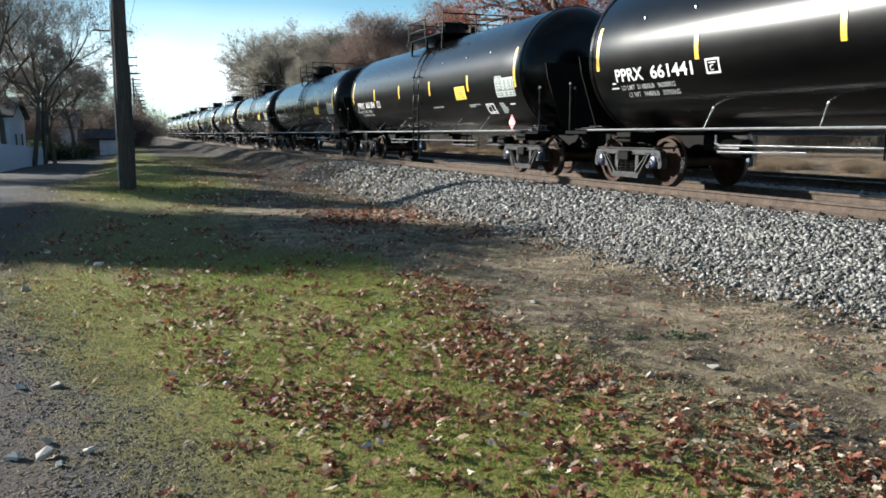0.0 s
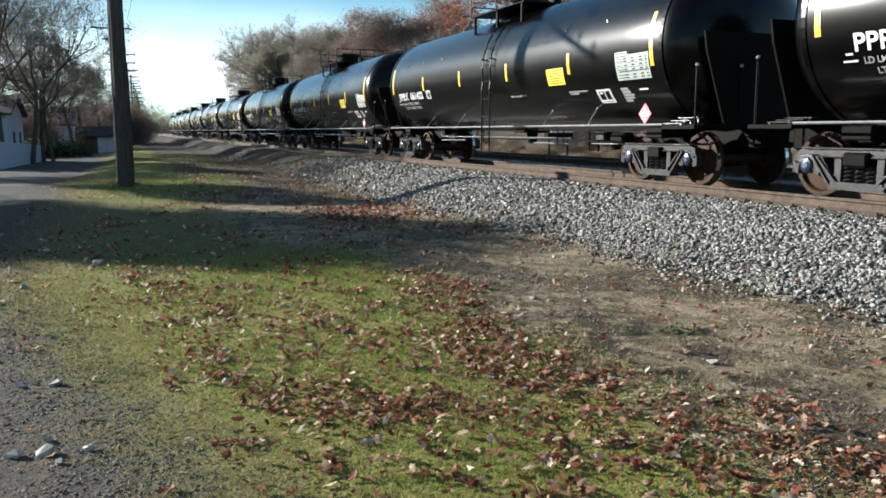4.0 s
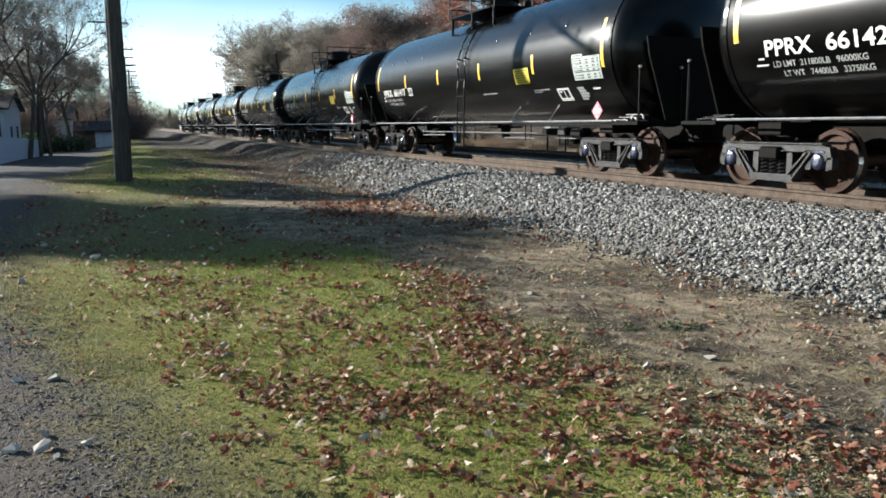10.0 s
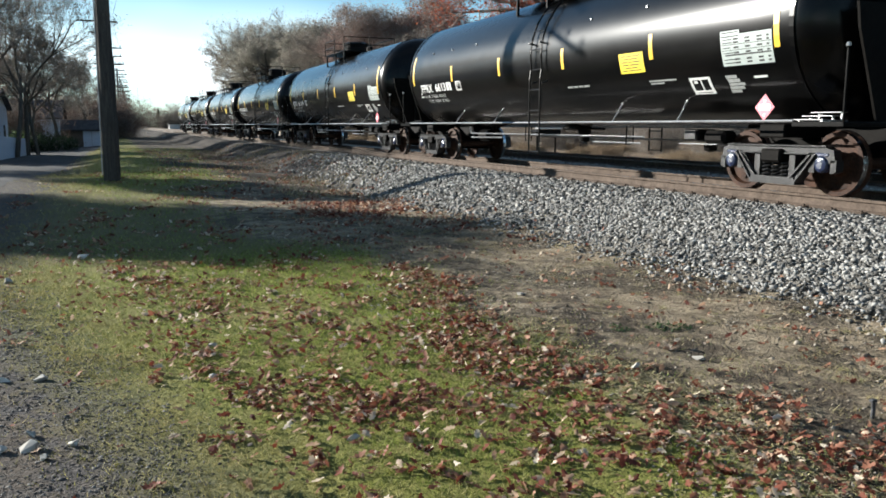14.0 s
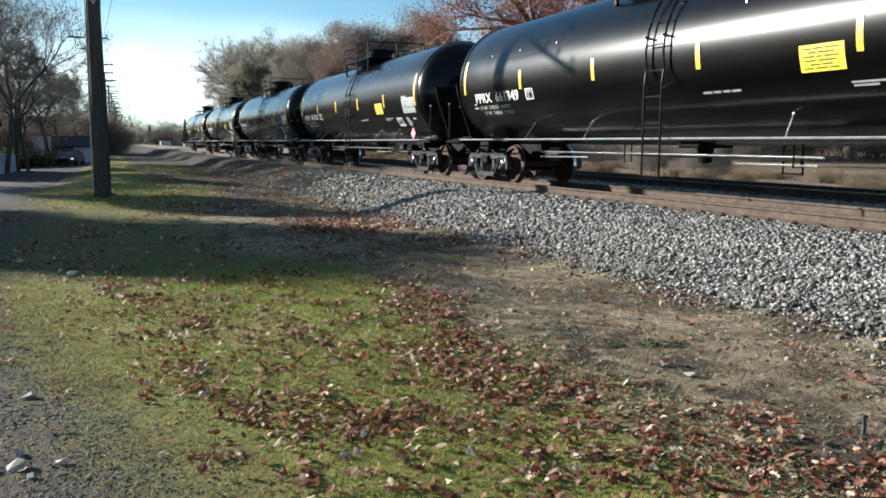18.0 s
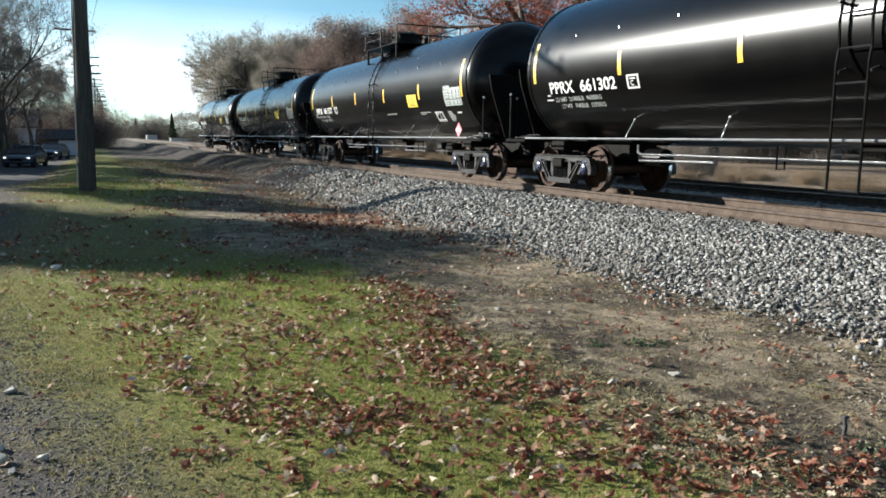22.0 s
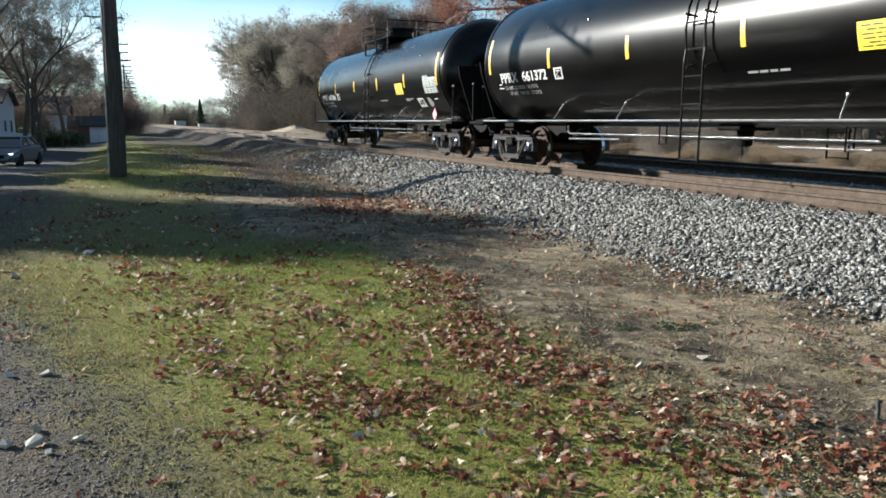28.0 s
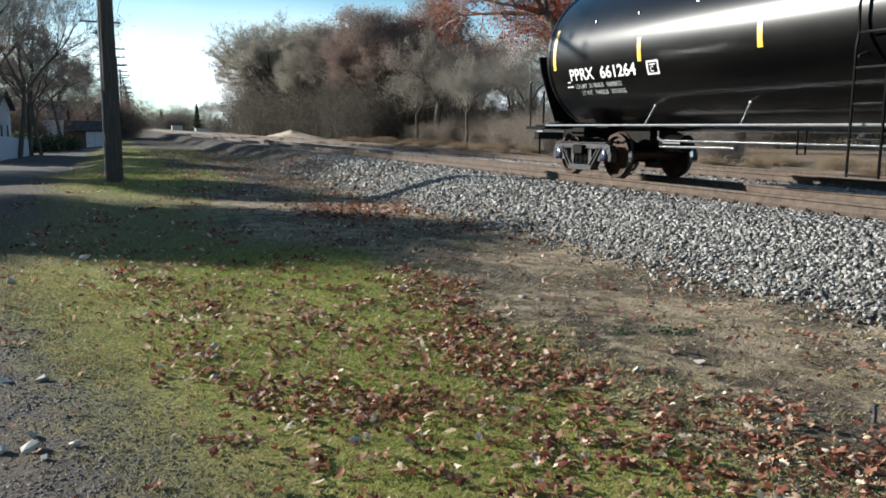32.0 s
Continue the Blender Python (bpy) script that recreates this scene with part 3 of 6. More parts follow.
BEARING = worn("bearing_steel", (0.004, 0.007, 0.02), (0.02, 0.03, 0.07), 9, 0.25)


def build_tank_car():
    car = empty("tank_car")
    # shell with elliptical heads
    bm = bmesh.new()
    prof = []
    for i in range(13):
        a = math.pi / 2 * i / 12
        prof.append((-7.62 - 0.78 * math.cos(a), max(0.01, R_TANK * math.sin(a))))
    prof += [(y, R_TANK) for y in (-6.5, -5, -3.2, -1.2)]
    prof += [(y, R_TANK) for y in (0.2, 1.6, 3.2, 5, 6.5)]
    for i in range(13):
        a = math.pi / 2 * (1 - i / 12)
        prof.append((7.62 + 0.78 * math.cos(a), max(0.01, R_TANK * math.sin(a))))
    lathe(bm, prof, "y", 72, (0, 0, Z_TANK))
    part("tank", bm, TANK, car, "glossy black painted tank shell", smooth=True)
    for q in (-1, 1):
        bm = bmesh.new()
        lathe(bm, [(q * 7.60, R_TANK - 0.01), (q * 7.60, R_TANK + 0.014), (q * 7.68, R_TANK + 0.014), (q * 7.68, R_TANK - 0.01)], "y", 72, (0, 0, Z_TANK))
        part("head_seam_band", bm, TANK, car, smooth=False)
        # half head shield
        bm = bmesh.new()
        pts = [(-1.30, 2.58), (1.30, 2.58), (1.24, 2.25), (0.80, 0.98), (-0.80, 0.98), (-1.24, 2.25)]
        a = [bm.verts.new((x, q * 8.48, z)) for x, z in pts]
        b = [bm.verts.new((x, q * 8.52, z)) for x, z in pts]
        bm.faces.new(a)
        bm.faces.new(list(reversed(b)))
        for i in range(6):
            bm.faces.new((a[i], b[i], b[(i + 1) % 6], a[(i + 1) % 6]))
        bmesh.ops.recalc_face_normals(bm, faces=bm.faces[:])
        part("head_shield", bm, STEEL_DARK, car, "black steel head shield plate")
        # stub sill, bolster and end beam
        bm = bmesh.new()
        box(bm, -0.33, 0.33, q * 5.6, q * 8.92, 0.66, 1.06, 0.02)
        box(bm, -1.15, 1.15, q * 6.75, q * 7.25, 0.82, 1.02, 0.02)
        prism(bm, [(q * 6.8, 1.0), (q * 7.2, 1.0), (q * 7.2, 1.3), (q * 6.8, 1.3)], -0.55, 0.55)
        part("stub_sill", bm, STEEL_DARK, car, "black steel stub sill and bolster")
        bm = bmesh.new()
        box(bm, -1.5, 1.5, q * 8.28, q * 8.62, 0.98, 1.05, 0.01)
        for x in (-1.5, 1.5):
            box(bm, x - 0.03, x + 0.03, q * 7.75, q * 8.62, 0.98, 1.05, 0.008)
        part("end_platform", bm, STEEL_BLACK, car, "black steel end platform")
        bm = bmesh.new()
        rise = 0.05 if q < 0 else 0.03
        for i in range(3):
            box(bm, -1.50 + i * 0.16, -1.37 + i * 0.16, q * 7.74, q * 8.26, 1.07 + i * rise, 1.085 + i * rise, 0.004)
        for y in (7.84, 8.22):
            prism(bm, [(q * y - 0.015, 1.05), (q * y + 0.015, 1.05), (q * y + 0.015, 1.075), (q * y - 0.015, 1.075)], -1.49, -1.02)
            for i in range(1, 3):
                box(bm, -1.45 + i * 0.16, -1.42 + i * 0.16, q * y - 0.014, q * y + 0.014, 1.07, 1.075 + i * rise)
        part("crossover_step", bm, GALV if q < 0 else CAST, car, "bare metal grated step" if q < 0 else "dull grey metal grated step")
        bm = bmesh.new()
        box(bm, -0.13, 0.13, q * 8.9, q * 9.06, 0.74, 0.98, 0.03)
        box(bm, -0.16, 0.10, q * 9.03, q * 9.23, 0.72, 1.0, 0.05)
        part("coupler", bm, STEEL_DARK, car, "rusty black knuckle coupler")
        bm = bmesh.new()
        tube(bm, [(0.4, q * 8.6, 0.9), (0.45, q * 8.9, 0.62), (0.3, q * 9.1, 0.5), (0.15, q * 9.22, 0.58)], 0.025, 6)
        part("brake_hose", bm, STEEL_BLACK, car)
        for x in (-1.46, -0.55, 1.46):
            bm = bmesh.new()
            tube(bm, [(x, q * 8.55, 1.04), (x, q * 8.55, 1.98), (x, q * 8.50, 2.02)], 0.018, 6)
            part("grab_iron", bm, STEEL_BLACK, car)
            bm = bmesh.new()
            lathe(bm, [(2.0, 0.004), (2.01, 0.03), (2.05, 0.03), (2.06, 0.004)], "z", 8, (x, q * 8.55, 0))
            part("grab_iron_cap", bm, GALV, car)
    # long side rails with braces
    for s in (-1, 1):
        bm = bmesh.new()
        tube(bm, [(s * 1.50, -7.75, 1.06), (s * 1.50, 7.75, 1.06)], 0.021, 8)
        part("side_rail", bm, GALV if s < 0 else STEEL_BLACK, car, "long shiny steel side rail")
        for y in (-5.0, -3.1, 2.05, 4.44):
            bm = bmesh.new()
            a = on_tank(y, -44, 0.01)
            tube(bm, [(s * 1.50, y - 0.25, 1.06), (s * abs(a.x), y, a.z)], 0.015, 6)
            lathe(bm, [(-0.012, 0.024), (0.012, 0.024)], "x", 8, (s * abs(a.x), y, a.z))
            part("rail_brace", bm, GALV if s < 0 else STEEL_BLACK, car)
    # ladder up the side and over the shoulder
    for s in (-1, 1):
        lad = None
        for y in (-0.28, -0.75):
            pts = [(-1.62, y, 0.40), (-1.62, y, 2.0)]
            for d in range(-10, 75, 12):
                p = on_tank(y, d, 0.085)
                pts.append((p.x, y, p.z))
            pts = [(-s * p[0], p[1], p[2]) for p in pts]
            bm = bmesh.new()
            tube(bm, pts, 0.020, 6)
            if lad is None:
                lad = part("side_ladder", bm, STEEL_BLACK, car, "black steel ladder")
            else:
                part("ladder_stringer", bm, STEEL_BLACK, lad)
        for i, d in enumerate((None, None, None, None, -10, 5, 20, 35, 50)):
            bm = bmesh.new()
            if d is None:
                x, z = -1.62, 0.43 + 0.445 * i
            else:
                p = on_tank(0, d, 0.085)
                x, z = p.x, p.z
            tube(bm, [(-s * x, -0.28, z), (-s * x, -0.75, z)], 0.014, 5)
            part("ladder_rung", bm, CAST, lad, "worn grey steel rung")
        for d in (-20, 10):
            for y in (-0.28, -0.75):
                bm = bmesh.new()
                p, q = on_tank(y, d, 0.0), on_tank(y, d, 0.15)
                tube(bm, [(-s * p.x, y, p.z), (-s * q.x, y, q.z)], 0.02, 5)
                part("ladder_bracket", bm, CAST, lad)
    # platform, railing, manway and fittings on top
    top = Z_TANK + R_TANK
    bm = bmesh.new()
    box(bm, -1.1, 1.1, -1.55, 1.6, top + 0.03, top + 0.07, 0.012)
    plat = part("top_platform", bm, STEEL_BLACK, car, "black steel grated platform")
    for x in (-1.05, 1.05):
        for y in (-1.4, 0.0, 1.45):
            bm = bmesh.new()
            box(bm, x - 0.03, x + 0.03, y - 0.03, y + 0.03, top - 0.42, top + 0.03)
            part("platform_strut", bm, STEEL_BLACK, plat)
    posts = [(-1.1, -1.55), (-1.1, 0.0), (-1.1, 1.6), (1.1, -1.55), (1.1, 0.0), (1.1, 1.6), (0, 1.6), (0, -1.55)]
    for x, y in posts:
        bm = bmesh.new()
        tube(bm, [(x, y, top + 0.02), (x, y, top + 0.62)], 0.022, 5)
        part("rail_post", bm, STEEL_BLACK, plat)
    for z in (0.32, 0.62):
        for a, b in (((-1.1, 0.0), (-1.1, 1.6)), ((-1.1, 1.6), (1.1, 1.6)), ((1.1, 1.6), (1.1, -1.55)), ((1.1, -1.55), (-1.1, -1.55))):
            bm = bmesh.new()
            tube(bm, [(*a, top + z), (*b, top + z)], 0.02, 5)
            part("guard_rail", bm, STEEL_BLACK, plat)
    bm = bmesh.new()
    lathe(bm, [(top - 0.1, 0.5), (top + 0.44, 0.5), (top + 0.46, 0.54), (top + 0.54, 0.54), (top + 0.60, 0.40), (top + 0.62, 0.05)], "z", 24, (0, 0.45, 0))
    man = part("manway", bm, STEEL_BLACK, car, "round black manway housing with lid")
    for k in range(8):
        a = 2 * math.pi * k / 8
        bm = bmesh.new()
        box(bm, 0.54 * math.cos(a) - 0.03, 0.54 * math.cos(a) + 0.03, 0.45 + 0.54 * math.sin(a) - 0.03, 0.45 + 0.54 * math.sin(a) + 0.03, top + 0.40, top + 0.58, 0.008)
        part("lid_bolt", bm, STEEL_DARK, man)
    bm = bmesh.new()
    lathe(bm, [(top - 0.05, 0.13), (top + 0.3, 0.13), (top + 0.34, 0.08)], "z", 12, (0.25, -0.75, 0))
    part("relief_valve", bm, STEEL_BLACK, car)
    # small bright rivet-like fittings along the shoulder
    for y in (6.0, 4.6, 3.0, -2.4, -4.2, -5.8):
        bm = bmesh.new()
        p = on_tank(y, 22, 0.0)
        box(bm, p.x - 0.02, p.x + 0.02, y - 0.02, y + 0.02, p.z - 0.028, p.z + 0.028, 0.006)
        part("lug", bm, GALV, car, "small bare metal lug")
    # brake gear and piping under the tank
    bm = bmesh.new()
    tube(bm, [(-0.8, -3.4, 0.78), (-0.8, 4.6, 0.78), (-0.8, 4.72, 0.82), (-0.8, 4.72, 0.96)], 0.022, 6)
    part("train_pipe", bm, GALV, car, "bright brake pipe")
    bm = bmesh.new()
    tube(bm, [(-0.8, -3.3, 0.66), (-0.8, -1.6, 0.66)], 0.018, 6)
    tube(bm, [(-0.8, 4.66, 0.67), (-0.8, 2.7, 0.69)], 0.020, 6)
    tube(bm, [(0.5, -5.0, 0.70), (0.5, 3.0, 0.72)], 0.018, 6)
    part("brake_rod", bm, GALV, car, "bright brake rod")
    bm = bmesh.new()
    lathe(bm, [(-0.3, 0.05), (-0.27, 0.17), (0.25, 0.17), (0.3, 0.1), (0.55, 0.04)], "y", 14, (-0.2, 4.9, 0.72))
    part("brake_cylinder", bm, STEEL_BLACK, car)
    bm = bmesh.new()
    box(bm, -1.10, -0.70, -5.30, -4.92, 0.74, 0.94, 0.03)
    box(bm, -1.04, -0.72, -5.85, -5.34, 0.70, 0.92, 0.06)
    lathe(bm, [(0.56, 0.03), (0.58, 0.10), (0.70, 0.12)], "z", 10, (-0.9, -5.4, 0))
    valve = part("brake_valve", bm, STEEL_DARK, car, "dark brake valve with rounded bowl")
    bm = bmesh.new()
    box(bm, -1.115, -1.102, -5.25, -4.97, 0.77, 0.92, 0.004)
    part("valve_plate", bm, CAST, valve, "grey cover plate")
    bm = bmesh.new()
    box(bm, -1.13, -0.85, -5.80, -4.86, 0.685, 0.70, 0.004)
    part("valve_shelf", bm, GALV, valve, "pale mounting bracket")
    bm = bmesh.new()
    lathe(bm, [(0.62, 0.06), (0.64, 0.12), (0.78, 0.13), (0.95, 0.17)], "z", 16)
    box(bm, -0.4, 0.4, -0.3, 0.3, 0.90, 0.99, 0.03)
    part("bottom_outlet", bm, STEEL_DARK, car)
    for y in (-2.9, 1.3):
        bm = bmesh.new()
        tube(bm, [(-0.86, y, 0.98), (-0.86, y, 0.63), (-0.70, y, 0.63), (-0.70, y, 0.98)], 0.016, 5)
        part("pipe_hanger", bm, STEEL_BLACK, car)
    # reflective strips
    for y, d0, d1 in ((7.40, -10.5, 21), (4.42, -11, 4.6), (1.49, -11.5, 4.2), (-1.49, -12.5, 3.2), (-4.47, -13.2, 2.8), (-7.36, -14.5, 21)):
        bm = bmesh.new()
        tank_patch(bm, y + 0.052, y - 0.052, d0, d1, 0.006, 6)
        part("reflective_strip", bm, YELLOW, car, "yellow reflective strip")
    build_decals(car)
    for y in (-7.0, 7.0):
        build_truck(car, y)
    return car


def bars(parent, name, rows, material, off=0.006):
    """Unreadable small lettering as plain bars: (y0, y1, deg0, deg1)."""
    bm = bmesh.new()
    for y0, y1, a, b in rows:
        tank_patch(bm, y0, y1, a, b, off, 1)
    return tagged(part(name, bm, material, parent), kind="stuff")


def build_decals(car):
    # yellow notice
    bm = bmesh.new()
    tank_patch(bm, -3.51, -4.24, -20.8, -7.2, 0.006)
    s = part("yellow_notice", bm, SIGN_YELLOW, car, "yellow notice with lines of writing")
    print_rows = []
    for a, words in ((-9.2, ((3.58, 3.72), (3.75, 3.90), (3.93, 4.16))), (-11.2, ((3.66, 3.80), (3.83, 4.08))), (-13.2, ((3.58, 3.76), (3.79, 3.88), (3.91, 4.15))), (-15.2, ((3.60, 3.78), (3.82, 4.10))), (-17.2, ((3.68, 3.85), (3.88, 4.04))), (-19.0, ((3.58, 3.73), (3.77, 3.96), (3.99, 4.14)))):
        print_rows += [(-u, -w, a - 0.32, a + 0.32) for u, w in words]
    bars(s, "notice_print", print_rows, DARK_INK, 0.009)
    # tank data table: a pale sheet with a tab above it, ruled rows and columns of print
    bm = bmesh.new()
    tank_patch(bm, -6.22, -6.62, -4.6, -2.6, 0.006, 1)
    tank_patch(bm, -6.22, -7.27, -22.4, -4.8, 0.006, 5)
    t = part("data_table", bm, TABLE_WHITE, car, "white stencilled data table")
    ink = [(-6.25, -6.60, -3.9, -3.3), (-6.24, -6.62, -6.1, -5.5), (-6.30, -7.24, -16.6, -15.8), (-6.24, -7.25, -10.5, -10.2), (-6.24, -7.25, -13.6, -13.3)]
    for a in (-7.4, -9.2, -12.0, -14.9, -18.6, -20.6):
        ink += [(-y, -y - w, a - 0.55, a + 0.45) for y, w in ((6.50, 0.10), (6.74, 0.10), (6.98, 0.10), (7.17, 0.05))]
        ink += [(-6.27, -6.27 - 0.16 * (1 + (a % 2.0) / 3), a - 0.3, a + 0.2)]
    bars(t, "table_print", ink, DARK_INK, 0.009)
    # framed box, patch, notes
    bm = bmesh.new()
    for y0, y1, a, b in ((-5.32, -5.37, -39.3, -27.7), (-5.76, -5.82, -39.3, -27.7), (-5.37, -5.76, -29.2, -27.7), (-5.37, -5.76, -37.9, -36.7), (-5.37, -5.76, -39.3, -38.6), (-5.57, -5.60, -36.7, -29.2), (-5.42, -5.50, -31.6, -29.9)):
        tank_patch(bm, y0, y1, a, b, 0.006, 2)
    part("framed_stencil", bm, WHITE, car, "white framed stencil")
    bars(car, "stencil_patch", [(-6.18, -6.42, -29.8, -27.9), (-6.20, -6.46, -32.4, -30.2), (-6.20, -6.54, -34.6, -32.9), (-6.19, -6.50, -37.0, -35.1), (-6.18, -6.40, -39.4, -37.5)], GREYWHITE)
    bars(car, "side_note", [(-1.48, -1.68, -27.9, -26.6), (-1.72, -1.88, -27.9, -26.6), (-1.93, -2.08, -27.9, -26.6), (-2.12, -2.31, -27.9, -26.6)], GREYWHITE)
    bars(car, "handling_note", [(-4.26, -5.0, -28.2, -27.2), (-4.28, -4.65, -30.0, -29.0)], GREYWHITE)
    bars(car, "end_mark", [(-6.78, -7.04, -30.6, -29.4)], WHITE)
    # placard
    bm = bmesh.new()
    for half, off, mat in ((0.19, 0.02, None),):
        c = Vector((-1.47, -7.18, 1.26))
        n = Vector((-1, 0, 0))
        u = Vector((0, -1, 0))
        w = n.cross(u) * -1
        if w.z < 0:
            w = -w
        ring = [c + u * half, c + w * half, c - u * half, c - w * half]
        va = [bm.verts.new(p) for p in ring]
        vb = [bm.verts.new(p + n * 0.012) for p in ring]
        bm.faces.new(va)
        bm.faces.new(list(reversed(vb)))
        for i in range(4):
            bm.faces.new((va[i], vb[i], vb[(i + 1) % 4], va[(i + 1) % 4]))
    bmesh.ops.recalc_face_normals(bm, faces=bm.faces[:])
    pl = part("placard", bm, PLACARD, car, "red diamond hazard placard with white number panel")
    bm = bmesh.new()
    for a0, a1, b0, b1 in ((-0.115, 0.115, -0.045, 0.045), (-0.025, 0.025, 0.07, 0.11), (-0.02, 0.02, -0.13, -0.09)):
        q = [c + n * 0.016 + u * a + w * b for a, b in ((a0, b0), (a1, b0), (a1, b1), (a0, b1))]
        bm.faces.new([bm.verts.new(p) for p in q])
    part("number_panel", bm, WHITE, pl)
    # class box beside the number
    bm = bmesh.new()
    for y0, y1, a, b in ((4.24, 4.20, -20.6, -11.2), (3.94, 3.90, -20.6, -11.2), (4.20, 3.94, -12.4, -11.2), (4.20, 3.94, -20.6, -19.4), (4.16, 3.99, -14.2, -13.4)):
        tank_patch(bm, y0, y1, a, b, 0.006, 2)
    k = part("class_box", bm, WHITE, car, "small white box with the letter C")
    bent_text(k, "class_letter", "C", 4.13, -18.6, 0.10, WHITE)


TABLE_WHITE = plain("pale_decal_sheet", (0.33, 0.37, 0.35), 0.5, vary=0.08)
DARK_INK = plain("black_ink", (0.02, 0.02, 0.02), 0.6)

NUMBERS = {10: "", 9: "", 8: "661441", 7: "661354", 6: "661422", 5: "661429", 4: "661417", 3: "6613--", 2: "661349", 1: "661302", 0: "661337", -1: "661372", -2: "661264"}


def build_train():
    master = build_tank_car()
    cars = []
    for k in sorted(NUMBERS):
        car = master if not cars else copy_thing(master, Matrix())
        cars.append((k, car))
    for k, car in cars:
        tagged(car, "black railway tank car with yellow reflective strips", "tank car", group="train of tank cars")
        num = NUMBERS[k]
        bent_text(car, "reporting_mark", "PPRX", 6.83, -19.8, 0.235, WHITE, 0.88)
        if num:
            bent_text(car, "car_number", num.strip("-"), 5.72, -19.8, 0.235, WHITE, 1.16 if num.isdigit() else 0.77)
        if "-" in num:
            bars(car, "number_end", [(4.90, 4.76, -19.6, -11.2), (4.71, 4.57, -19.6, -11.2)], WHITE)
        tagged(bent_text(car, "load_limit", "LD LMT  211800LB   96000KG", 6.72, -26.2, 0.095, GREYWHITE, 1.62), kind="stuff")
        bent_text(car, "light_weight", "LT WT   74400LB   33750KG", 6.56, -31.8, 0.095, GREYWHITE, 1.52)
        bars(car, "end_stencil", [(7.05, 6.82, -25.0, -24.0), (6.99, 6.88, -21.4, -20.4)], WHITE)
    return cars


TRAIN = build_train()


# ---- poles and wires ----
POLE_WOOD = worn("creosoted_wood", (0.032, 0.028, 0.025), (0.085, 0.074, 0.064), 3, 0.9, stretch=(6, 6, 0.5), bump=0.6)
GLASS_BLUE = plain("glass_insulator", (0.25, 0.4, 0.42), 0.15)


def crossarm(root, z, half, mid=0.0):
    """A bar across the pole, mid metres off its middle, with six insulators and two braces."""
    bm = bmesh.new()
    box(bm, mid - half, mid + half, -0.32, -0.22, z - 0.06, z + 0.06, 0.01)
    arm = part("crossarm", bm, POLE_WOOD, root)
    for x in np.linspace(mid - half + 0.12, mid + half - 0.12, 6):
        bm = bmesh.new()
        lathe(bm, [(z + 0.06, 0.02), (z + 0.14, 0.02), (z + 0.15, 0.045), (z + 0.25, 0.05), (z + 0.29, 0.02)], "z", 8, (x, -0.27, 0))
        part("insulator", bm, GLASS_BLUE, arm)
    for s in (-1, 1):
        bm = bmesh.new()
        tube(bm, [(mid * 0.5 + s * half * 0.55, -0.31, z - 0.05), (0, -0.25, z - 0.75)], 0.018, 5)
        part("arm_brace", bm, GALV, arm)
    return arm


def build_pole(x, y, r, arms, label):
    root = empty("utility_pole", (x, y, float(land(x, y)) - 0.02))
    bm = bmesh.new()
    zs = [-0.3, 0, 1.0, 2.2, 3.6, 5.0, 6.6, 8.4, 10.4]
    tube(bm, [(0.012 * math.sin(z), 0.01 * math.cos(z * 1.3), z) for z in zs], [r * (1 - 0.032 * max(0, z)) for z in zs], 18 if r > 0.2 else 10)
    part("pole_shaft", bm, POLE_WOOD, root, smooth=True)
    for arm in arms:
        crossarm(root, *arm)
    tagged(root, label, "utility pole", group="row of utility poles")
    return root


def build_poles():
    near = build_pole(0.0, 26.8, 0.245, ((8.3, 1.65, -1.25), (9.05, 1.65, -0.65), (6.45, 0.5, 0)), "dark weathered wooden utility pole standing in the grass")
    bm = bmesh.new()
    tube(bm, [(-0.27, 0.0, 0.2), (-0.25, 0.0, 3.0), (-0.22, 0.0, 9.0)], 0.022, 6)
    part("ground_conduit", bm, GALV, near, "thin grey conduit up the pole")
    far = [(-0.44 + 0.0285 * 23 * i, 66 + 23 * i) for i in range(9)]
    for i, (x, y) in enumerate(far):
        build_pole(x, y, 0.17, ((9.45, 1.35), (8.65, 0.6 if i == 0 else 1.3)) + (((7.85, 1.3),) if i else ()), "distant wooden utility pole with crossarms")
    # wires between the arms, sagging
    pts = [(0.0, 26.8)] + far
    for off in (-1.1, -0.6, 0.6, 1.1):
        bm = bmesh.new()
        line = []
        prev = (off * 1.1, -14.0, 9.37)
        for q in [(off, 26.8, 9.37)] + [(x + off, y, 9.82) for x, y in pts[1:]]:
            for k in range(8):
                u = k / 8
                line.append((prev[0] + (q[0] - prev[0]) * u, prev[1] + (q[1] - prev[1]) * u - 0.27, prev[2] + (q[2] - prev[2]) * u - 2.2 * u * (1 - u)))
            prev = q
        tube(bm, line, 0.011, 4)
        w = part("overhead_wire", bm, STEEL_DARK, None)
        tagged(w, "thin dark overhead wire along the poles", "wire", group="overhead wires")


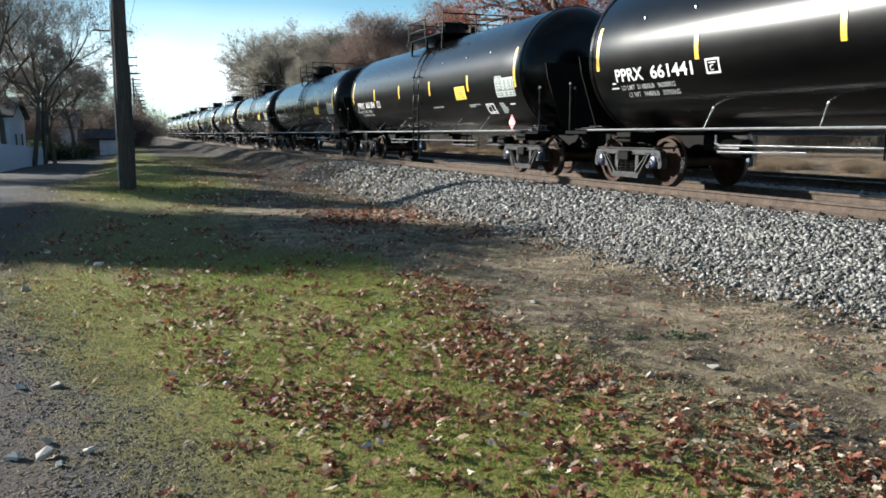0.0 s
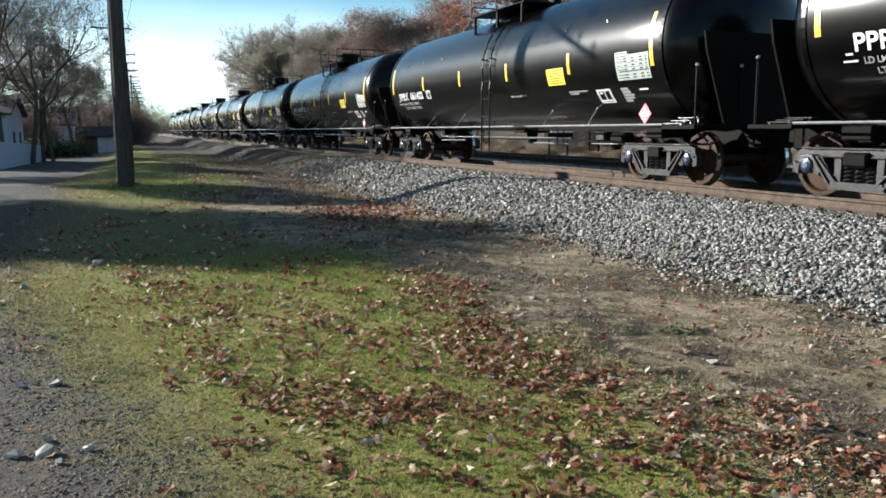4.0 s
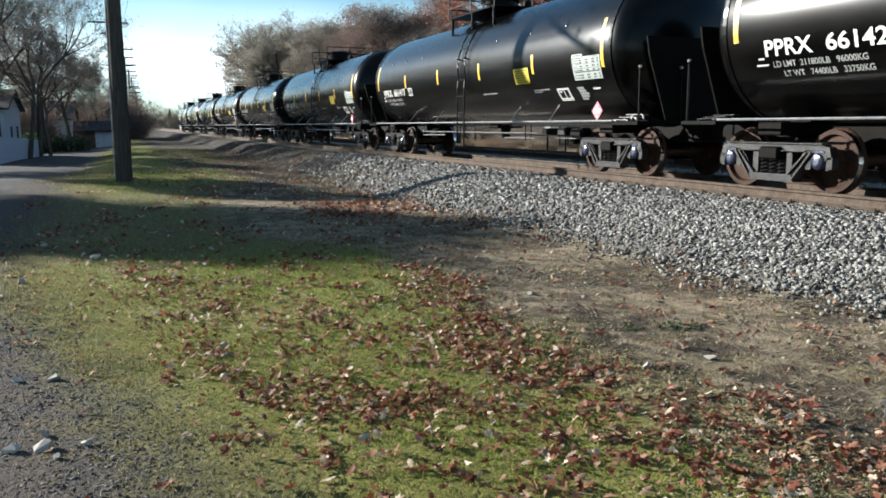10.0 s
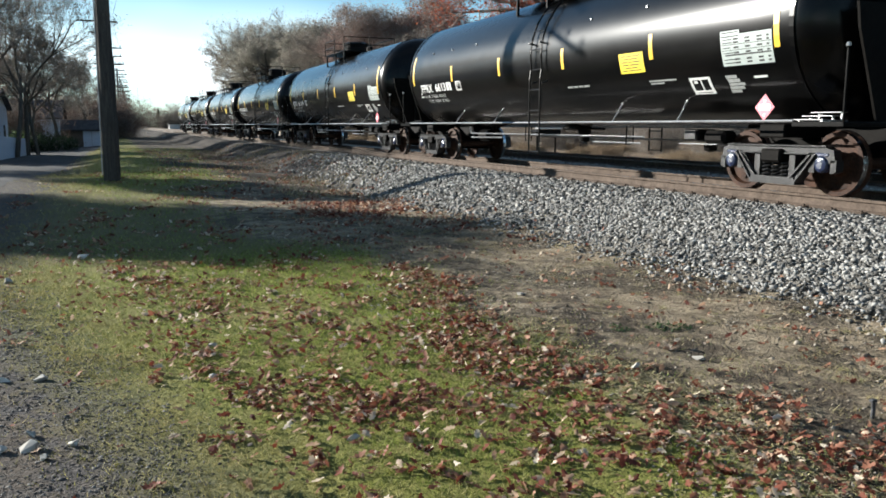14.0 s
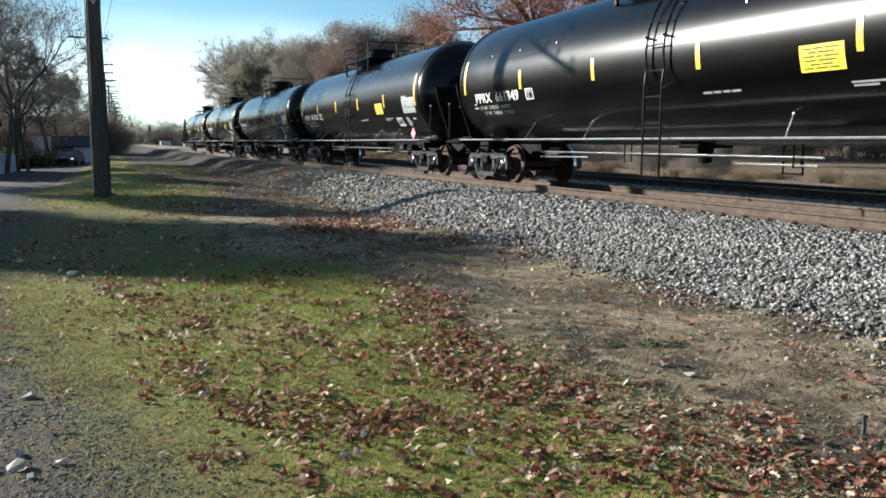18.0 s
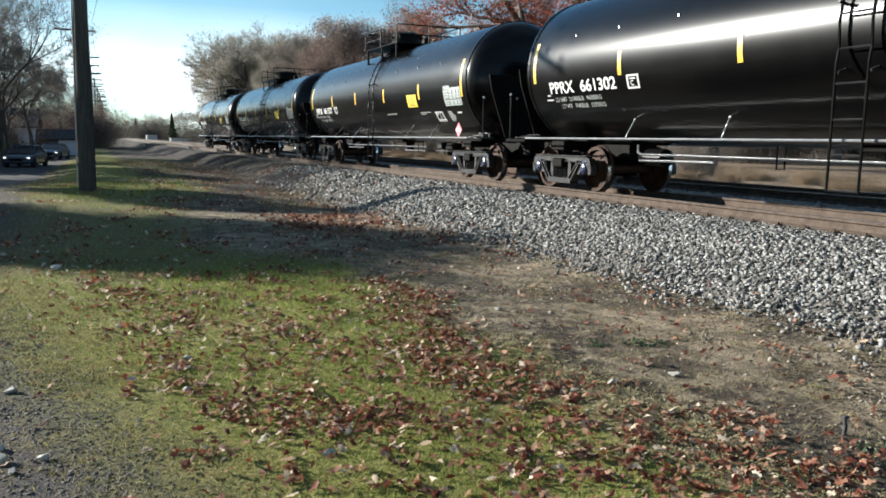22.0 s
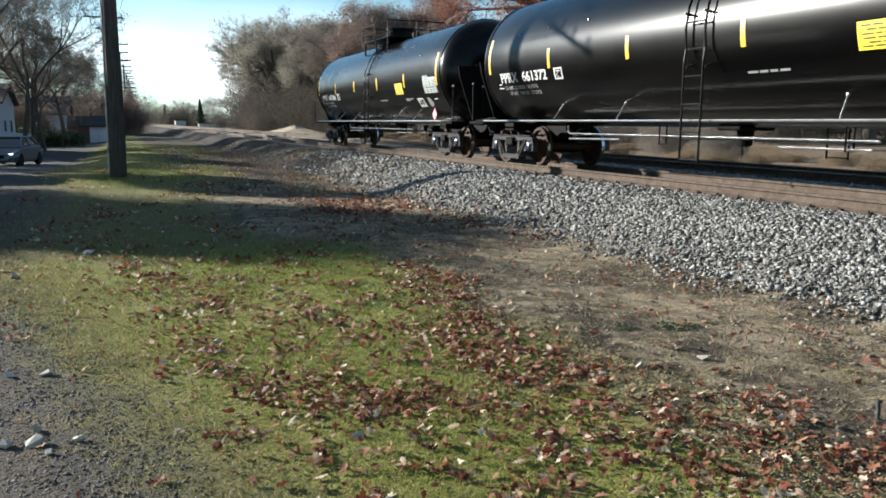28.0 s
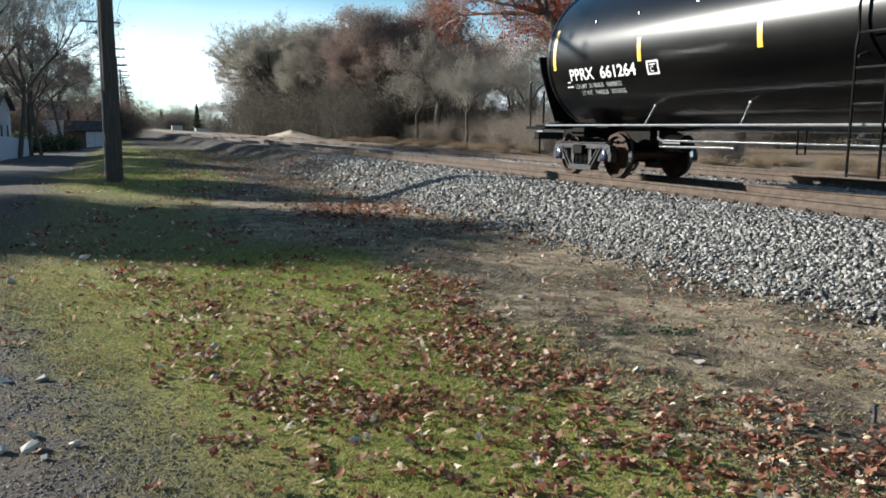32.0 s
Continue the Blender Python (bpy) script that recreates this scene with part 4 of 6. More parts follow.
# ---- trees ----
def skeleton(rng, height, levels=6, split=(3, 4), lean=0.5, trunk=0.32, ratio=0.68, first=0.28, up=0.25, r0=None):
    """Branch segments: start, end, radii, level."""
    r0 = r0 or height * 0.017
    segs, tips = [], []
    stack = [(np.zeros(3), np.array([rng.normal(0, 0.04), rng.normal(0, 0.04), 1.0]), height * trunk, r0, 0)]
    while stack:
        p, d, length, r, lv = stack.pop()
        n = 3 if lv < 2 else 2
        r1 = r * (0.74 if lv else 0.8)
        for i in range(n):
            d = d + rng.normal(0, 0.09 + 0.03 * lv, 3)
            d[2] += up * 0.15
            d /= np.linalg.norm(d)
            q = p + d * length / n
            a, b = r + (r1 - r) * i / n, r + (r1 - r) * (i + 1) / n
            segs.append((p, q, a, b, lv))
            if lv >= 1 and lv < levels and rng.uniform() < 0.55:
                side = rng.normal(0, 1, 3)
                side -= d * side.dot(d)
                side /= np.linalg.norm(side)
                e = d * 0.55 + side * 0.9
                e[2] += up * 0.6
                stack.append((q, e / np.linalg.norm(e), length * ratio * rng.uniform(0.55, 0.95), b * 0.55, lv + 1))
            p = q
        if lv < levels:
            k = rng.integers(split[0], split[1] + 1)
            a0 = rng.uniform(0, 6.28)
            for j in range(k):
                a = a0 + 6.283 * j / k + rng.normal(0, 0.35)
                side = np.array([math.cos(a), math.sin(a), 0.0])
                side -= d * side.dot(d)
                e = d * (0.75 if j else 1.1) + side * lean * rng.uniform(0.7, 1.35)
                e[2] += up * 0.4
                stack.append((p, e / np.linalg.norm(e), length * (ratio if lv else 0.8) * rng.uniform(0.7, 1.1), r1 * (0.62 if j else 0.8), lv + 1))
        else:
            tips.append(p)
    return segs, np.array(tips)


def frusta(segs, sides):
    P, Q = np.array([s[0] for s in segs]), np.array([s[1] for s in segs])
    A, B = np.array([s[2] for s in segs]), np.array([s[3] for s in segs])
    d = Q - P
    d /= np.linalg.norm(d, axis=1)[:, None] + 1e-9
    u = np.cross(d, np.array([0.31, 0.77, 0.13]))
    u /= np.linalg.norm(u, axis=1)[:, None] + 1e-9
    w = np.cross(d, u)
    vs = []
    for base, rad in ((P, A), (Q, B)):
        for k in range(sides):
            c, s = math.cos(6.28319 * k / sides), math.sin(6.28319 * k / sides)
            vs.append(base + (u * c + w * s) * rad[:, None])
    v = np.stack(vs, 1)
    n = len(segs)
    f = np.array([(k, (k + 1) % sides, sides + (k + 1) % sides, sides + k) for k in range(sides)])
    f = f[None] + (np.arange(n) * 2 * sides)[:, None, None]
    return v.reshape(-1, 3), f.reshape(-1, 4)


def leaf_quads(rng, pos, size):
    """Small bent leaves, one folded quad pair each."""
    n = len(pos)
    a = rng.normal(0, 1, (n, 3))
    a /= np.linalg.norm(a, axis=1)[:, None]
    b = np.cross(a, rng.normal(0, 1, (n, 3)))
    b /= np.linalg.norm(b, axis=1)[:, None]
    c = np.cross(a, b)
    s = size[:, None]
    v = np.stack([pos - a * s, pos - b * s * 0.55 + c * s * 0.25, pos + a * s, pos + b * s * 0.55 + c * s * 0.25], 1)
    f = np.array([(0, 1, 2), (0, 2, 3)])[None] + (np.arange(n) * 4)[:, None, None]
    return v.reshape(-1, 3), f.reshape(-1, 3)


BARK = worn("grey_brown_bark", (0.045, 0.040, 0.034), (0.135, 0.118, 0.10), 2.5, 0.95, stretch=(4, 4, 0.6), bump=0.8, dist=0.03)
TWIG = plain("brown_twigs", (0.24, 0.216, 0.19), 0.9, vary=0.35, scale=1.5)


def mat_leaf(name, lo, mid, hi, trans=0.4):
    m = Mat(name, 0.7)
    c = m.ramp(m.island(), (0.0, lo), (0.5, mid), (1.0, hi))
    c = m.mix(m.ramp(m.noise(0.5, 3), (0.35, 0.0), (0.65, 0.55)), c, lo)
    m.color(c).thin(c, trans)
    return m.m


LEAF_RED = mat_leaf("red_oak_leaves", (0.16, 0.035, 0.02), (0.36, 0.09, 0.045), (0.48, 0.17, 0.09))
LEAF_BROWN = mat_leaf("brown_leaves", (0.142, 0.117, 0.095), (0.235, 0.195, 0.16), (0.32, 0.27, 0.225))
LEAF_MAROON = mat_leaf("maroon_brown_leaves", (0.135, 0.09, 0.076), (0.245, 0.17, 0.145), (0.34, 0.25, 0.218))
LEAF_GREY = mat_leaf("grey_brown_leaves", (0.20, 0.183, 0.15), (0.34, 0.315, 0.262), (0.45, 0.42, 0.355))
LEAF_DUN = mat_leaf("dun_brush_leaves", (0.06, 0.052, 0.043), (0.125, 0.11, 0.092), (0.22, 0.195, 0.165))
LEAF_HEDGE = mat_leaf("reddish_shrub_leaves", (0.085, 0.058, 0.046), (0.16, 0.108, 0.084), (0.24, 0.175, 0.14))
LEAF_GREEN = mat_leaf("dark_evergreen_needles", (0.02, 0.035, 0.018), (0.04, 0.06, 0.03), (0.06, 0.085, 0.04))
LEAF_TAN = mat_leaf("dry_tan_weeds", (0.09, 0.062, 0.040), (0.18, 0.128, 0.082), (0.30, 0.225, 0.15))


def build_tree(name, seed, height, leaf=None, leaves=0, leaf_size=0.10, levels=6, thick_to=2, spread=0.4, **kw):
    """A tree at the origin: trunk with limbs, crown of twigs, foliage."""
    rng = np.random.default_rng(seed)
    segs, tips = skeleton(rng, height, levels, **kw)
    top = max(s[1][2] for s in segs)
    k = height / top
    segs = [(s[0] * k, s[1] * k, max(s[2] * k, 0.011), max(s[3] * k, 0.008), s[4]) for s in segs]
    tips = tips * k
    root = empty(name)
    v, f = frusta([s for s in segs if s[4] <= thick_to], 7)
    t = new("trunk", raw_mesh("trunk", v, f, BARK, True))
    t.parent = root
    thin = [s for s in segs if s[4] > thick_to]
    v, f = frusta(thin, 3)
    c = new("crown", raw_mesh("crown", v, f, TWIG))
    c.parent = root
    if leaf and leaves:
        mids = np.concatenate([tips, np.array([(s[0] + s[1]) / 2 for s in thin if s[4] >= levels - 2])])
        p = mids[rng.integers(0, len(mids), leaves)] + rng.normal(0, spread, (leaves, 3))
        v, f = leaf_quads(rng, p, leaf_size * rng.uniform(0.6, 1.4, leaves))
        o = new("foliage", raw_mesh("foliage", v, f, leaf))
        o.parent = root
    return root


def build_bush(name, seed, height, width, leaf, leaves, stems=40, leaf_size=0.08, wood=None):
    rng = np.random.default_rng(seed)
    segs, tips = [], []
    for _ in range(stems):
        p = np.array([rng.normal(0, width * 0.22), rng.normal(0, width * 0.22), 0.0])
        d = np.array([rng.normal(0, 0.28), rng.normal(0, 0.28), 1.0])
        h = height * rng.uniform(0.45, 1.0)
        for i in range(4):
            d = d + rng.normal(0, 0.16, 3)
            d /= np.linalg.norm(d)
            q = p + d * h / 4
            segs.append((p, q, 0.02 * (1 - i * 0.2), 0.02 * (0.8 - i * 0.2), 0))
            for _ in range(3):
                e = d * 0.5 + rng.normal(0, 0.6, 3)
                e /= np.linalg.norm(e)
                w = q + e * h * rng.uniform(0.12, 0.3)
                segs.append((q, w, 0.009, 0.005, 1))
                tips.append(w)
            p = q
        tips.append(p)
    tips = np.array(tips)
    root = empty(name)
    v, f = frusta(segs, 3)
    s = tagged(new("twig_mass", raw_mesh("twig_mass", v, f, wood or TWIG)), kind="stuff")
    s.parent = root
    p = tips[rng.integers(0, len(tips), leaves)] + rng.normal(0, 0.12 * width / 2, (leaves, 3))
    p[:, 2] = np.abs(p[:, 2])
    v, f = leaf_quads(rng, p, leaf_size * rng.uniform(0.6, 1.4, leaves))
    o = new("foliage", raw_mesh("foliage", v, f, leaf))
    o.parent = root
    return root


def build_spruce(name, seed, height, n=5200, size=0.2):
    rng = np.random.default_rng(seed)
    root = empty(name)
    v, f = frusta([(np.array([0, 0, 0.0]), np.array([0, 0, height]), height * 0.02, 0.01, 0)], 7)
    t = new("trunk", raw_mesh("trunk", v, f, BARK, True))
    t.parent = root
    z = height * (0.08 + 0.92 * rng.uniform(0, 1, n) ** 1.25)
    reach = (height - z) * 0.26 * (0.75 + 0.35 * np.sin(z * 4 + 1)) + 0.1
    a, u = rng.uniform(0, 6.28, n), rng.uniform(0.2, 1, n) ** 0.6
    p = np.stack([np.cos(a) * reach * u, np.sin(a) * reach * u, z - 0.25 * reach * u], 1)
    v, f = leaf_quads(rng, p, np.full(n, size) * rng.uniform(0.6, 1.4, n))
    o = new("crown", raw_mesh("crown", v, f, LEAF_GREEN))
    o.parent = root
    return root


def plant(master, spots, label, category, group="", used=None):
    """Stands copies of a tree at (x, y, scale, turn); the first spot takes the tree itself."""
    for i, (x, y, s, turn) in enumerate(spots):
        ob = master if i == 0 else copy_thing(master, Matrix())
        ob.matrix_basis = pose(x, y, float(land(x, y)) - 0.05, 0, 0, turn) @ Matrix.Scale(s, 4)
        tagged(ob, label, category, group=group)


def build_woods():
    rng = np.random.default_rng(11)

    def spots(n, fx, y0, y1, s0, s1):
        out = []
        for i in range(n):
            y = y0 + (y1 - y0) * (i + rng.uniform(0, 1)) / n
            out.append((fx(y) + rng.uniform(0, 6), y, rng.uniform(s0, s1), rng.uniform(0, 360)))
        return out

    # the wood's edge comes nearer to the tracks in the distance
    edge = lambda y: 39 - 9 * float(sstep(105, 170, y)) - 4 * float(sstep(80, 45, y))
    a = build_tree("bare_tree", 21, 18, LEAF_GREY, 40000, 0.075, levels=6, thick_to=2, spread=0.38, lean=0.55, trunk=0.15)
    plant(a, [(29.6, 140.7, 1.12, 10), (31.8, 134.0, 1.08, 80), (33.1, 129.8, 1.09, 150), (33, 124.3, 1.04, 220), (33.8, 117.9, 0.945, 290), (28.2, 148.1, 1.11, 30), (34.4, 137.0, 1.03, 60), (38.2, 128.0, 1.03, 120)], "tall grey-brown nearly bare woodland tree", "tree", "woodland trees")
    b = build_tree("bare_tree", 22, 17, LEAF_BROWN, 34000, 0.07, levels=6, thick_to=2, spread=0.38, lean=0.6, trunk=0.16)
    plant(b, [(28.6, 157.0, 1.13, 0), (34.8, 113.4, 0.903, 210), (30.8, 151.0, 1.16, 280), (35.2, 121.0, 1.03, 20), (36.2, 92.1, 0.76, 90), (32.7, 172.0, 1.05, 200), (40.2, 112.0, 0.945, 330)], "tall bare woodland tree still holding brown leaves", "tree", "woodland trees")
    c = build_tree("bare_tree", 23, 12, LEAF_GREY, 9000, 0.05, levels=5, thick_to=1, spread=0.6, lean=0.45)
    plant(c, spots(16, lambda y: edge(y) - 3, 72, 160, 0.7, 1.1), "slender grey woodland tree without leaves", "tree", "woodland trees")
    plant(copy_thing(b, Matrix()), [(45, 70, 0.8, 10), (50, 60, 0.8, 100), (56, 48, 0.85, 200), (60, 84, 0.9, 300), (44.2, 118, 0.997, 40)], "tall bare woodland tree still holding brown leaves", "tree", "woodland trees")
    plant(copy_thing(a, Matrix()), [(48, 104, 0.85, 77), (62, 66, 0.85, 140), (66, 38, 0.9, 60), (70, 20, 0.9, 90), (64, 2, 0.9, 30)], "tall grey-brown nearly bare woodland tree", "tree", "woodland trees")
    r = build_tree("woodland_oak", 24, 16.5, LEAF_MAROON, 36000, 0.075, levels=6, thick_to=2, spread=0.34, lean=0.6, trunk=0.26)
    plant(r, [(33.4, 103.5, 1.06, 0), (35.2, 100.1, 1.12, 100), (36.4, 96.5, 1.04, 200), (33, 108.5, 0.92, 300), (40.5, 100.0, 0.85, 40)], "dark woodland oak with maroon-brown leaves", "tree", "woodland trees")
    plant(copy_thing(c, Matrix()), [(34.2, 78, 0.8, 10), (36.4, 80, 0.75, 70), (39.5, 79, 0.8, 130), (42.5, 82, 0.8, 190), (46, 84, 0.85, 250), (38, 90, 0.8, 310), (33, 90, 0.8, 25), (49.5, 80, 0.85, 35), (45, 70, 0.8, 95), (53, 74, 0.9, 155)], "slender grey woodland tree without leaves", "tree", "woodland trees")
    plant(copy_thing(c, Matrix()), [(26.8, 176, 1.1, 0), (27.6, 166, 1.26, 60), (28.4, 158, 1.31, 130), (27.8, 186, 1.05, 200), (29.8, 152, 1.37, 250), (29.7, 180, 1.16, 300)], "feathery bare woodland tree of thin grey twigs", "tree", "woodland trees")
    # underwood and brush along the edge
    d = build_bush("brush", 31, 5.5, 6.0, LEAF_DUN, 9000, 170, 0.055, plain("dark_brush_stems", (0.085, 0.074, 0.064), 0.9, vary=0.35, scale=1.5))
    plant(d, spots(26, lambda y: edge(y) - 5.0, 98, 168, 0.8, 1.4) + spots(18, lambda y: edge(y) - 2.5, 98, 172, 1.6, 2.2) + [(27.4, 150, 1.58, 0), (27.8, 143, 1.68, 40), (28.8, 136, 1.68, 90), (30, 130, 1.58, 150), (29.6, 124.5, 1.58, 200), (31.2, 118, 1.47, 250), (32, 112, 1.42, 300), (30.8, 106, 1.25, 20), (31.6, 100, 1.2, 70), (27, 158, 1.58, 120), (26.8, 167, 1.47, 170), (26.8, 176, 1.37, 260)] + spots(9, lambda y: edge(y) - 3, 74, 100, 0.5, 0.8) + spots(14, lambda y: 62 - 0.36 * (y - 50), 50, 104, 0.9, 1.2) + spots(12, lambda y: 50 - 0.22 * (y - 50), 50, 104, 0.8, 1.1), "dense grey-brown brush at the edge of the wood", "bush", "woodland brush")
    e = build_bush("brush", 32, 4.0, 5.0, LEAF_BROWN, 14000, 120, 0.05)
    plant(e, spots(30, lambda y: edge(y) - 7.5, 30, 165, 0.4, 0.8), "reddish brown brush beside the wood", "bush", "woodland brush")
    g = build_bush("dry_weeds", 33, 1.2, 3.6, LEAF_TAN, 5200, 300, 0.02, plain("dry_stalks", (0.24, 0.18, 0.12), 0.9, vary=0.3, scale=1.2))
    sp = [(rng.uniform(24.0, 32), rng.uniform(6, 95), rng.uniform(0.28, 0.5), rng.uniform(0, 360)) for _ in range(110)]
    plant(g, sp, "dry tan weeds beyond the second track", "weeds", "dry weeds")
    # the red oak
    oak = build_tree("oak_tree", 41, 12, LEAF_RED, 44000, 0.055, levels=6, thick_to=2, spread=0.4, lean=0.9, trunk=0.13, up=-0.05)
    plant(oak, [(32.0, 52.0, 1.42, 30), (41.0, 46, 1.25, 200)], "large oak with rust-red autumn leaves behind the tracks", "tree", "oaks")
    # far end of the line
    plant(copy_thing(c, Matrix()), [(24, 330, 0.8, 5), (30, 300, 0.9, 50), (18, 380, 0.8, 90), (34, 320, 1.0, 140), (22, 420, 0.9, 200), (27, 360, 1.0, 260), (36, 280, 1.0, 60), (33, 250, 0.9, 100)], "slender grey tree far along the railway", "tree", "far trees")
    plant(copy_thing(d, Matrix()), [(18, 300, 1.0, 5), (22, 340, 1.2, 50), (14, 420, 1.2, 90), (10, 480, 1.2, 140), (4, 560, 1.2, 200), (26, 280, 1.0, 210), (-4, 600, 1.3, 20), (-12, 620, 1.3, 100), (30, 270, 1.0, 0), (27, 230, 0.9, 0), (29, 210, 1.0, 70), (31, 195, 1.0, 20), (22, 300, 1.2, 30), (25, 305, 1.3, 80), (27.5, 310, 1.3, 150), (20, 320, 1.3, 200), (24, 335, 1.5, 290), (16, 360, 1.3, 20), (11, 400, 1.3, 80)], "grey brush far along the railway", "bush", "far brush")
    f = build_spruce("spruce", 51, 11)
    plant(f, [(25.0, 270, 0.8, 0), (17.5, 330, 0.7, 60)], "dark green spruce far along the railway", "tree", "spruces")


def build_left_trees():
    a = build_tree("yard_tree", 61, 14, LEAF_BROWN, 7500, 0.05, levels=5, thick_to=2, spread=0.3, lean=0.42, trunk=0.15, up=0.38, r0=0.08)
    plant(a, [(-5.9, 62, 0.98, 20), (-7.4, 59, 1.05, 140), (-4.9, 66, 0.82, 200), (-10.5, 57.5, 1.05, 250), (-8.6, 66, 1.0, 310)], "bare yard tree with a few brown leaves", "tree", "yard trees")
    b = build_tree("yard_tree", 62, 10, LEAF_BROWN, 6000, 0.05, levels=6, thick_to=2, spread=0.3, lean=0.6, trunk=0.14, up=0.25, r0=0.07)
    # the last three stand out of view, added to shade the lane
    plant(b, [(-5.6, 66, 1.1, 60), (-4.1, 78, 1.0, 10), (-6.2, 76, 1.0, 190), (-9, 74, 1.2, 270), (-2.8, 96, 0.95, 90), (-5.5, 110, 1.2, 0), (-14.0, 48, 0.9, 30), (-17.5, 53, 0.95, 100), (-12.6, 43.5, 0.8, 210)], "small spreading yard tree with brown leaves", "tree", "yard trees")
    h = build_bush("hedge_shrub", 63, 4.6, 4.5, LEAF_HEDGE, 13000, 150, 0.06)
    plant(h, [(-0.6, 122, 1.15, 0), (1.0, 124, 1.1, 70), (-2.2, 126, 1.35, 120), (0.2, 132, 1.4, 180), (2.0, 140, 1.1, 220), (-3.5, 124, 1.3, 250), (-4.5, 122, 1.3, 20), (-7.5, 120, 1.4, 110), (-11, 118, 1.4, 10), (-15, 112, 1.5, 130), (-20, 108, 1.6, 240), (-7.2, 82, 0.85, 30), (-9.2, 84, 0.95, 80), (-11.5, 83, 0.95, 150), (-6.4, 92, 0.9, 200), (-3.2, 98, 0.95, 260), (-6.8, 96, 1.0, 320)], "tall reddish brown shrub by the lane", "bush", "lane shrubs")
    k = build_bush("low_hedge", 64, 1.6, 4.0, LEAF_GREEN, 2400, 60, 0.10)
    plant(k, [(-5.4, 76, 0.9, 0), (-4.1, 79, 0.8, 60), (-7.0, 75, 0.9, 130), (-8.8, 74, 1.0, 180)], "low dark hedge at a yard's edge", "hedge", "yard hedge")
    # dense tree beside the lane that throws the broad shade over the lawn
    s = build_tree("shade_tree", 65, 8.5, LEAF_BROWN, 10000, 0.115, levels=5, thick_to=2, spread=0.35, lean=0.5, trunk=0.50, ratio=0.45)
    plant(s, [(-20.7, 35.1, 1.0, 101), (-17.7, 32.0, 1.0, 266), (-18.3, 32.9, 1.0, 259), (-14.9, 33.8, 1.0, 93), (-15.4, 32.9, 1.0, 308), (-9.4, 37.1, 0.8, 40), (-11.6, 52.5, 0.85, 150), (-11.8, 59.0, 0.8, 220)], "leafy brown tree across the lane", "tree", "shade trees")
    # unseen trees and shrubs beyond the lane, added as dark reflections for the tanks
    plant(copy_thing(a, Matrix()), [(-36, 44, 0.75, 10), (-44, 34, 0.75, 60), (-48, 20, 0.75, 160), (-33, 66, 0.9, 200), (-44, 66, 0.9, 300), (-56, 50, 0.9, 330)], "bare tree added out of view across the lane", "tree", "yard trees")
    plant(copy_thing(h, Matrix()), [(-28, 50, 1.3, 0), (-33, 46, 1.4, 70), (-38, 42, 1.4, 120), (-42, 38, 1.4, 180), (-46, 32, 1.4, 220), (-49, 26, 1.4, 20), (-51, 19, 1.4, 70), (-24, 56, 1.4, 100)], "tall brown shrub added out of view across the lane", "bush", "lane shrubs")


build_poles()
build_woods()
build_left_trees()


# ---- houses by the lane ----
SIDING = worn("white_siding", (0.40, 0.45, 0.52), (0.54, 0.58, 0.64), 1.5, 0.7, stretch=(1, 1, 8), bump=0.2)
SHINGLE = worn("dark_shingles", (0.03, 0.03, 0.033), (0.085, 0.08, 0.08), 3, 0.9)
WINDOW = plain("dark_window_glass", (0.02, 0.025, 0.03), 0.08, vary=0.1)
FENCE_WHITE = worn("white_vinyl_fence", (0.38, 0.44, 0.52), (0.5, 0.55, 0.62), 2, 0.55, bump=0.1)


def build_house(x, y, w, d, h, ridge, turn, label, windows):
    root = empty("house", (x, y, float(land(x, y)) - 0.02))
    root.rotation_euler = (0, 0, radians(turn))
    for name, a in (("wall", (-w / 2, w / 2, -d / 2, -d / 2 + 0.2)), ("wall", (-w / 2, w / 2, d / 2 - 0.2, d / 2)), ("wall", (-w / 2, -w / 2 + 0.2, -d / 2 + 0.2, d / 2 - 0.2)), ("wall", (w / 2 - 0.2, w / 2, -d / 2 + 0.2, d / 2 - 0.2))):
        bm = bmesh.new()
        box(bm, *a, 0, h, 0.01)
        part(name, bm, SIDING, root)
    for s in (-1, 1):
        bm = bmesh.new()
        prism(bm, [(s * (d / 2 + 0.4), h - 0.25), (0, h + ridge), (0, h + ridge + 0.14), (s * (d / 2 + 0.4), h - 0.11)], -w / 2 - 0.35, w / 2 + 0.35)
        part("roof", bm, SHINGLE, root, "dark shingled roof slope")
    for s in (-1, 1):
        bm = bmesh.new()
        xx = s * (w / 2 - 0.1)
        prism(bm, [(-d / 2 + 0.1, h), (d / 2 - 0.1, h), (0, h + ridge - 0.1)], xx - 0.09, xx + 0.09)
        part("gable", bm, SIDING, root)
    for wx, wy, wz, ww, wh, side in windows:
        bm = bmesh.new()
        if side == "front":
            box(bm, wx - ww / 2 - 0.07, wx + ww / 2 + 0.07, -d / 2 - 0.03, -d / 2 + 0.04, wz - 0.07, wz + wh + 0.07, 0.008)
        else:
            box(bm, w / 2 - 0.04, w / 2 + 0.03, wy - ww / 2 - 0.07, wy + ww / 2 + 0.07, wz - 0.07, wz + wh + 0.07, 0.008)
        fr = part("window", bm, FENCE_WHITE, root)
        bm = bmesh.new()
        if side == "front":
            box(bm, wx - ww / 2, wx + ww / 2, -d / 2 - 0.045, -d / 2 - 0.033, wz, wz + wh)
        else:
            box(bm, w / 2 + 0.033, w / 2 + 0.045, wy - ww / 2, wy + ww / 2, wz, wz + wh)
        part("pane", bm, WINDOW, fr)
    tagged(root, label, "house")
    return root


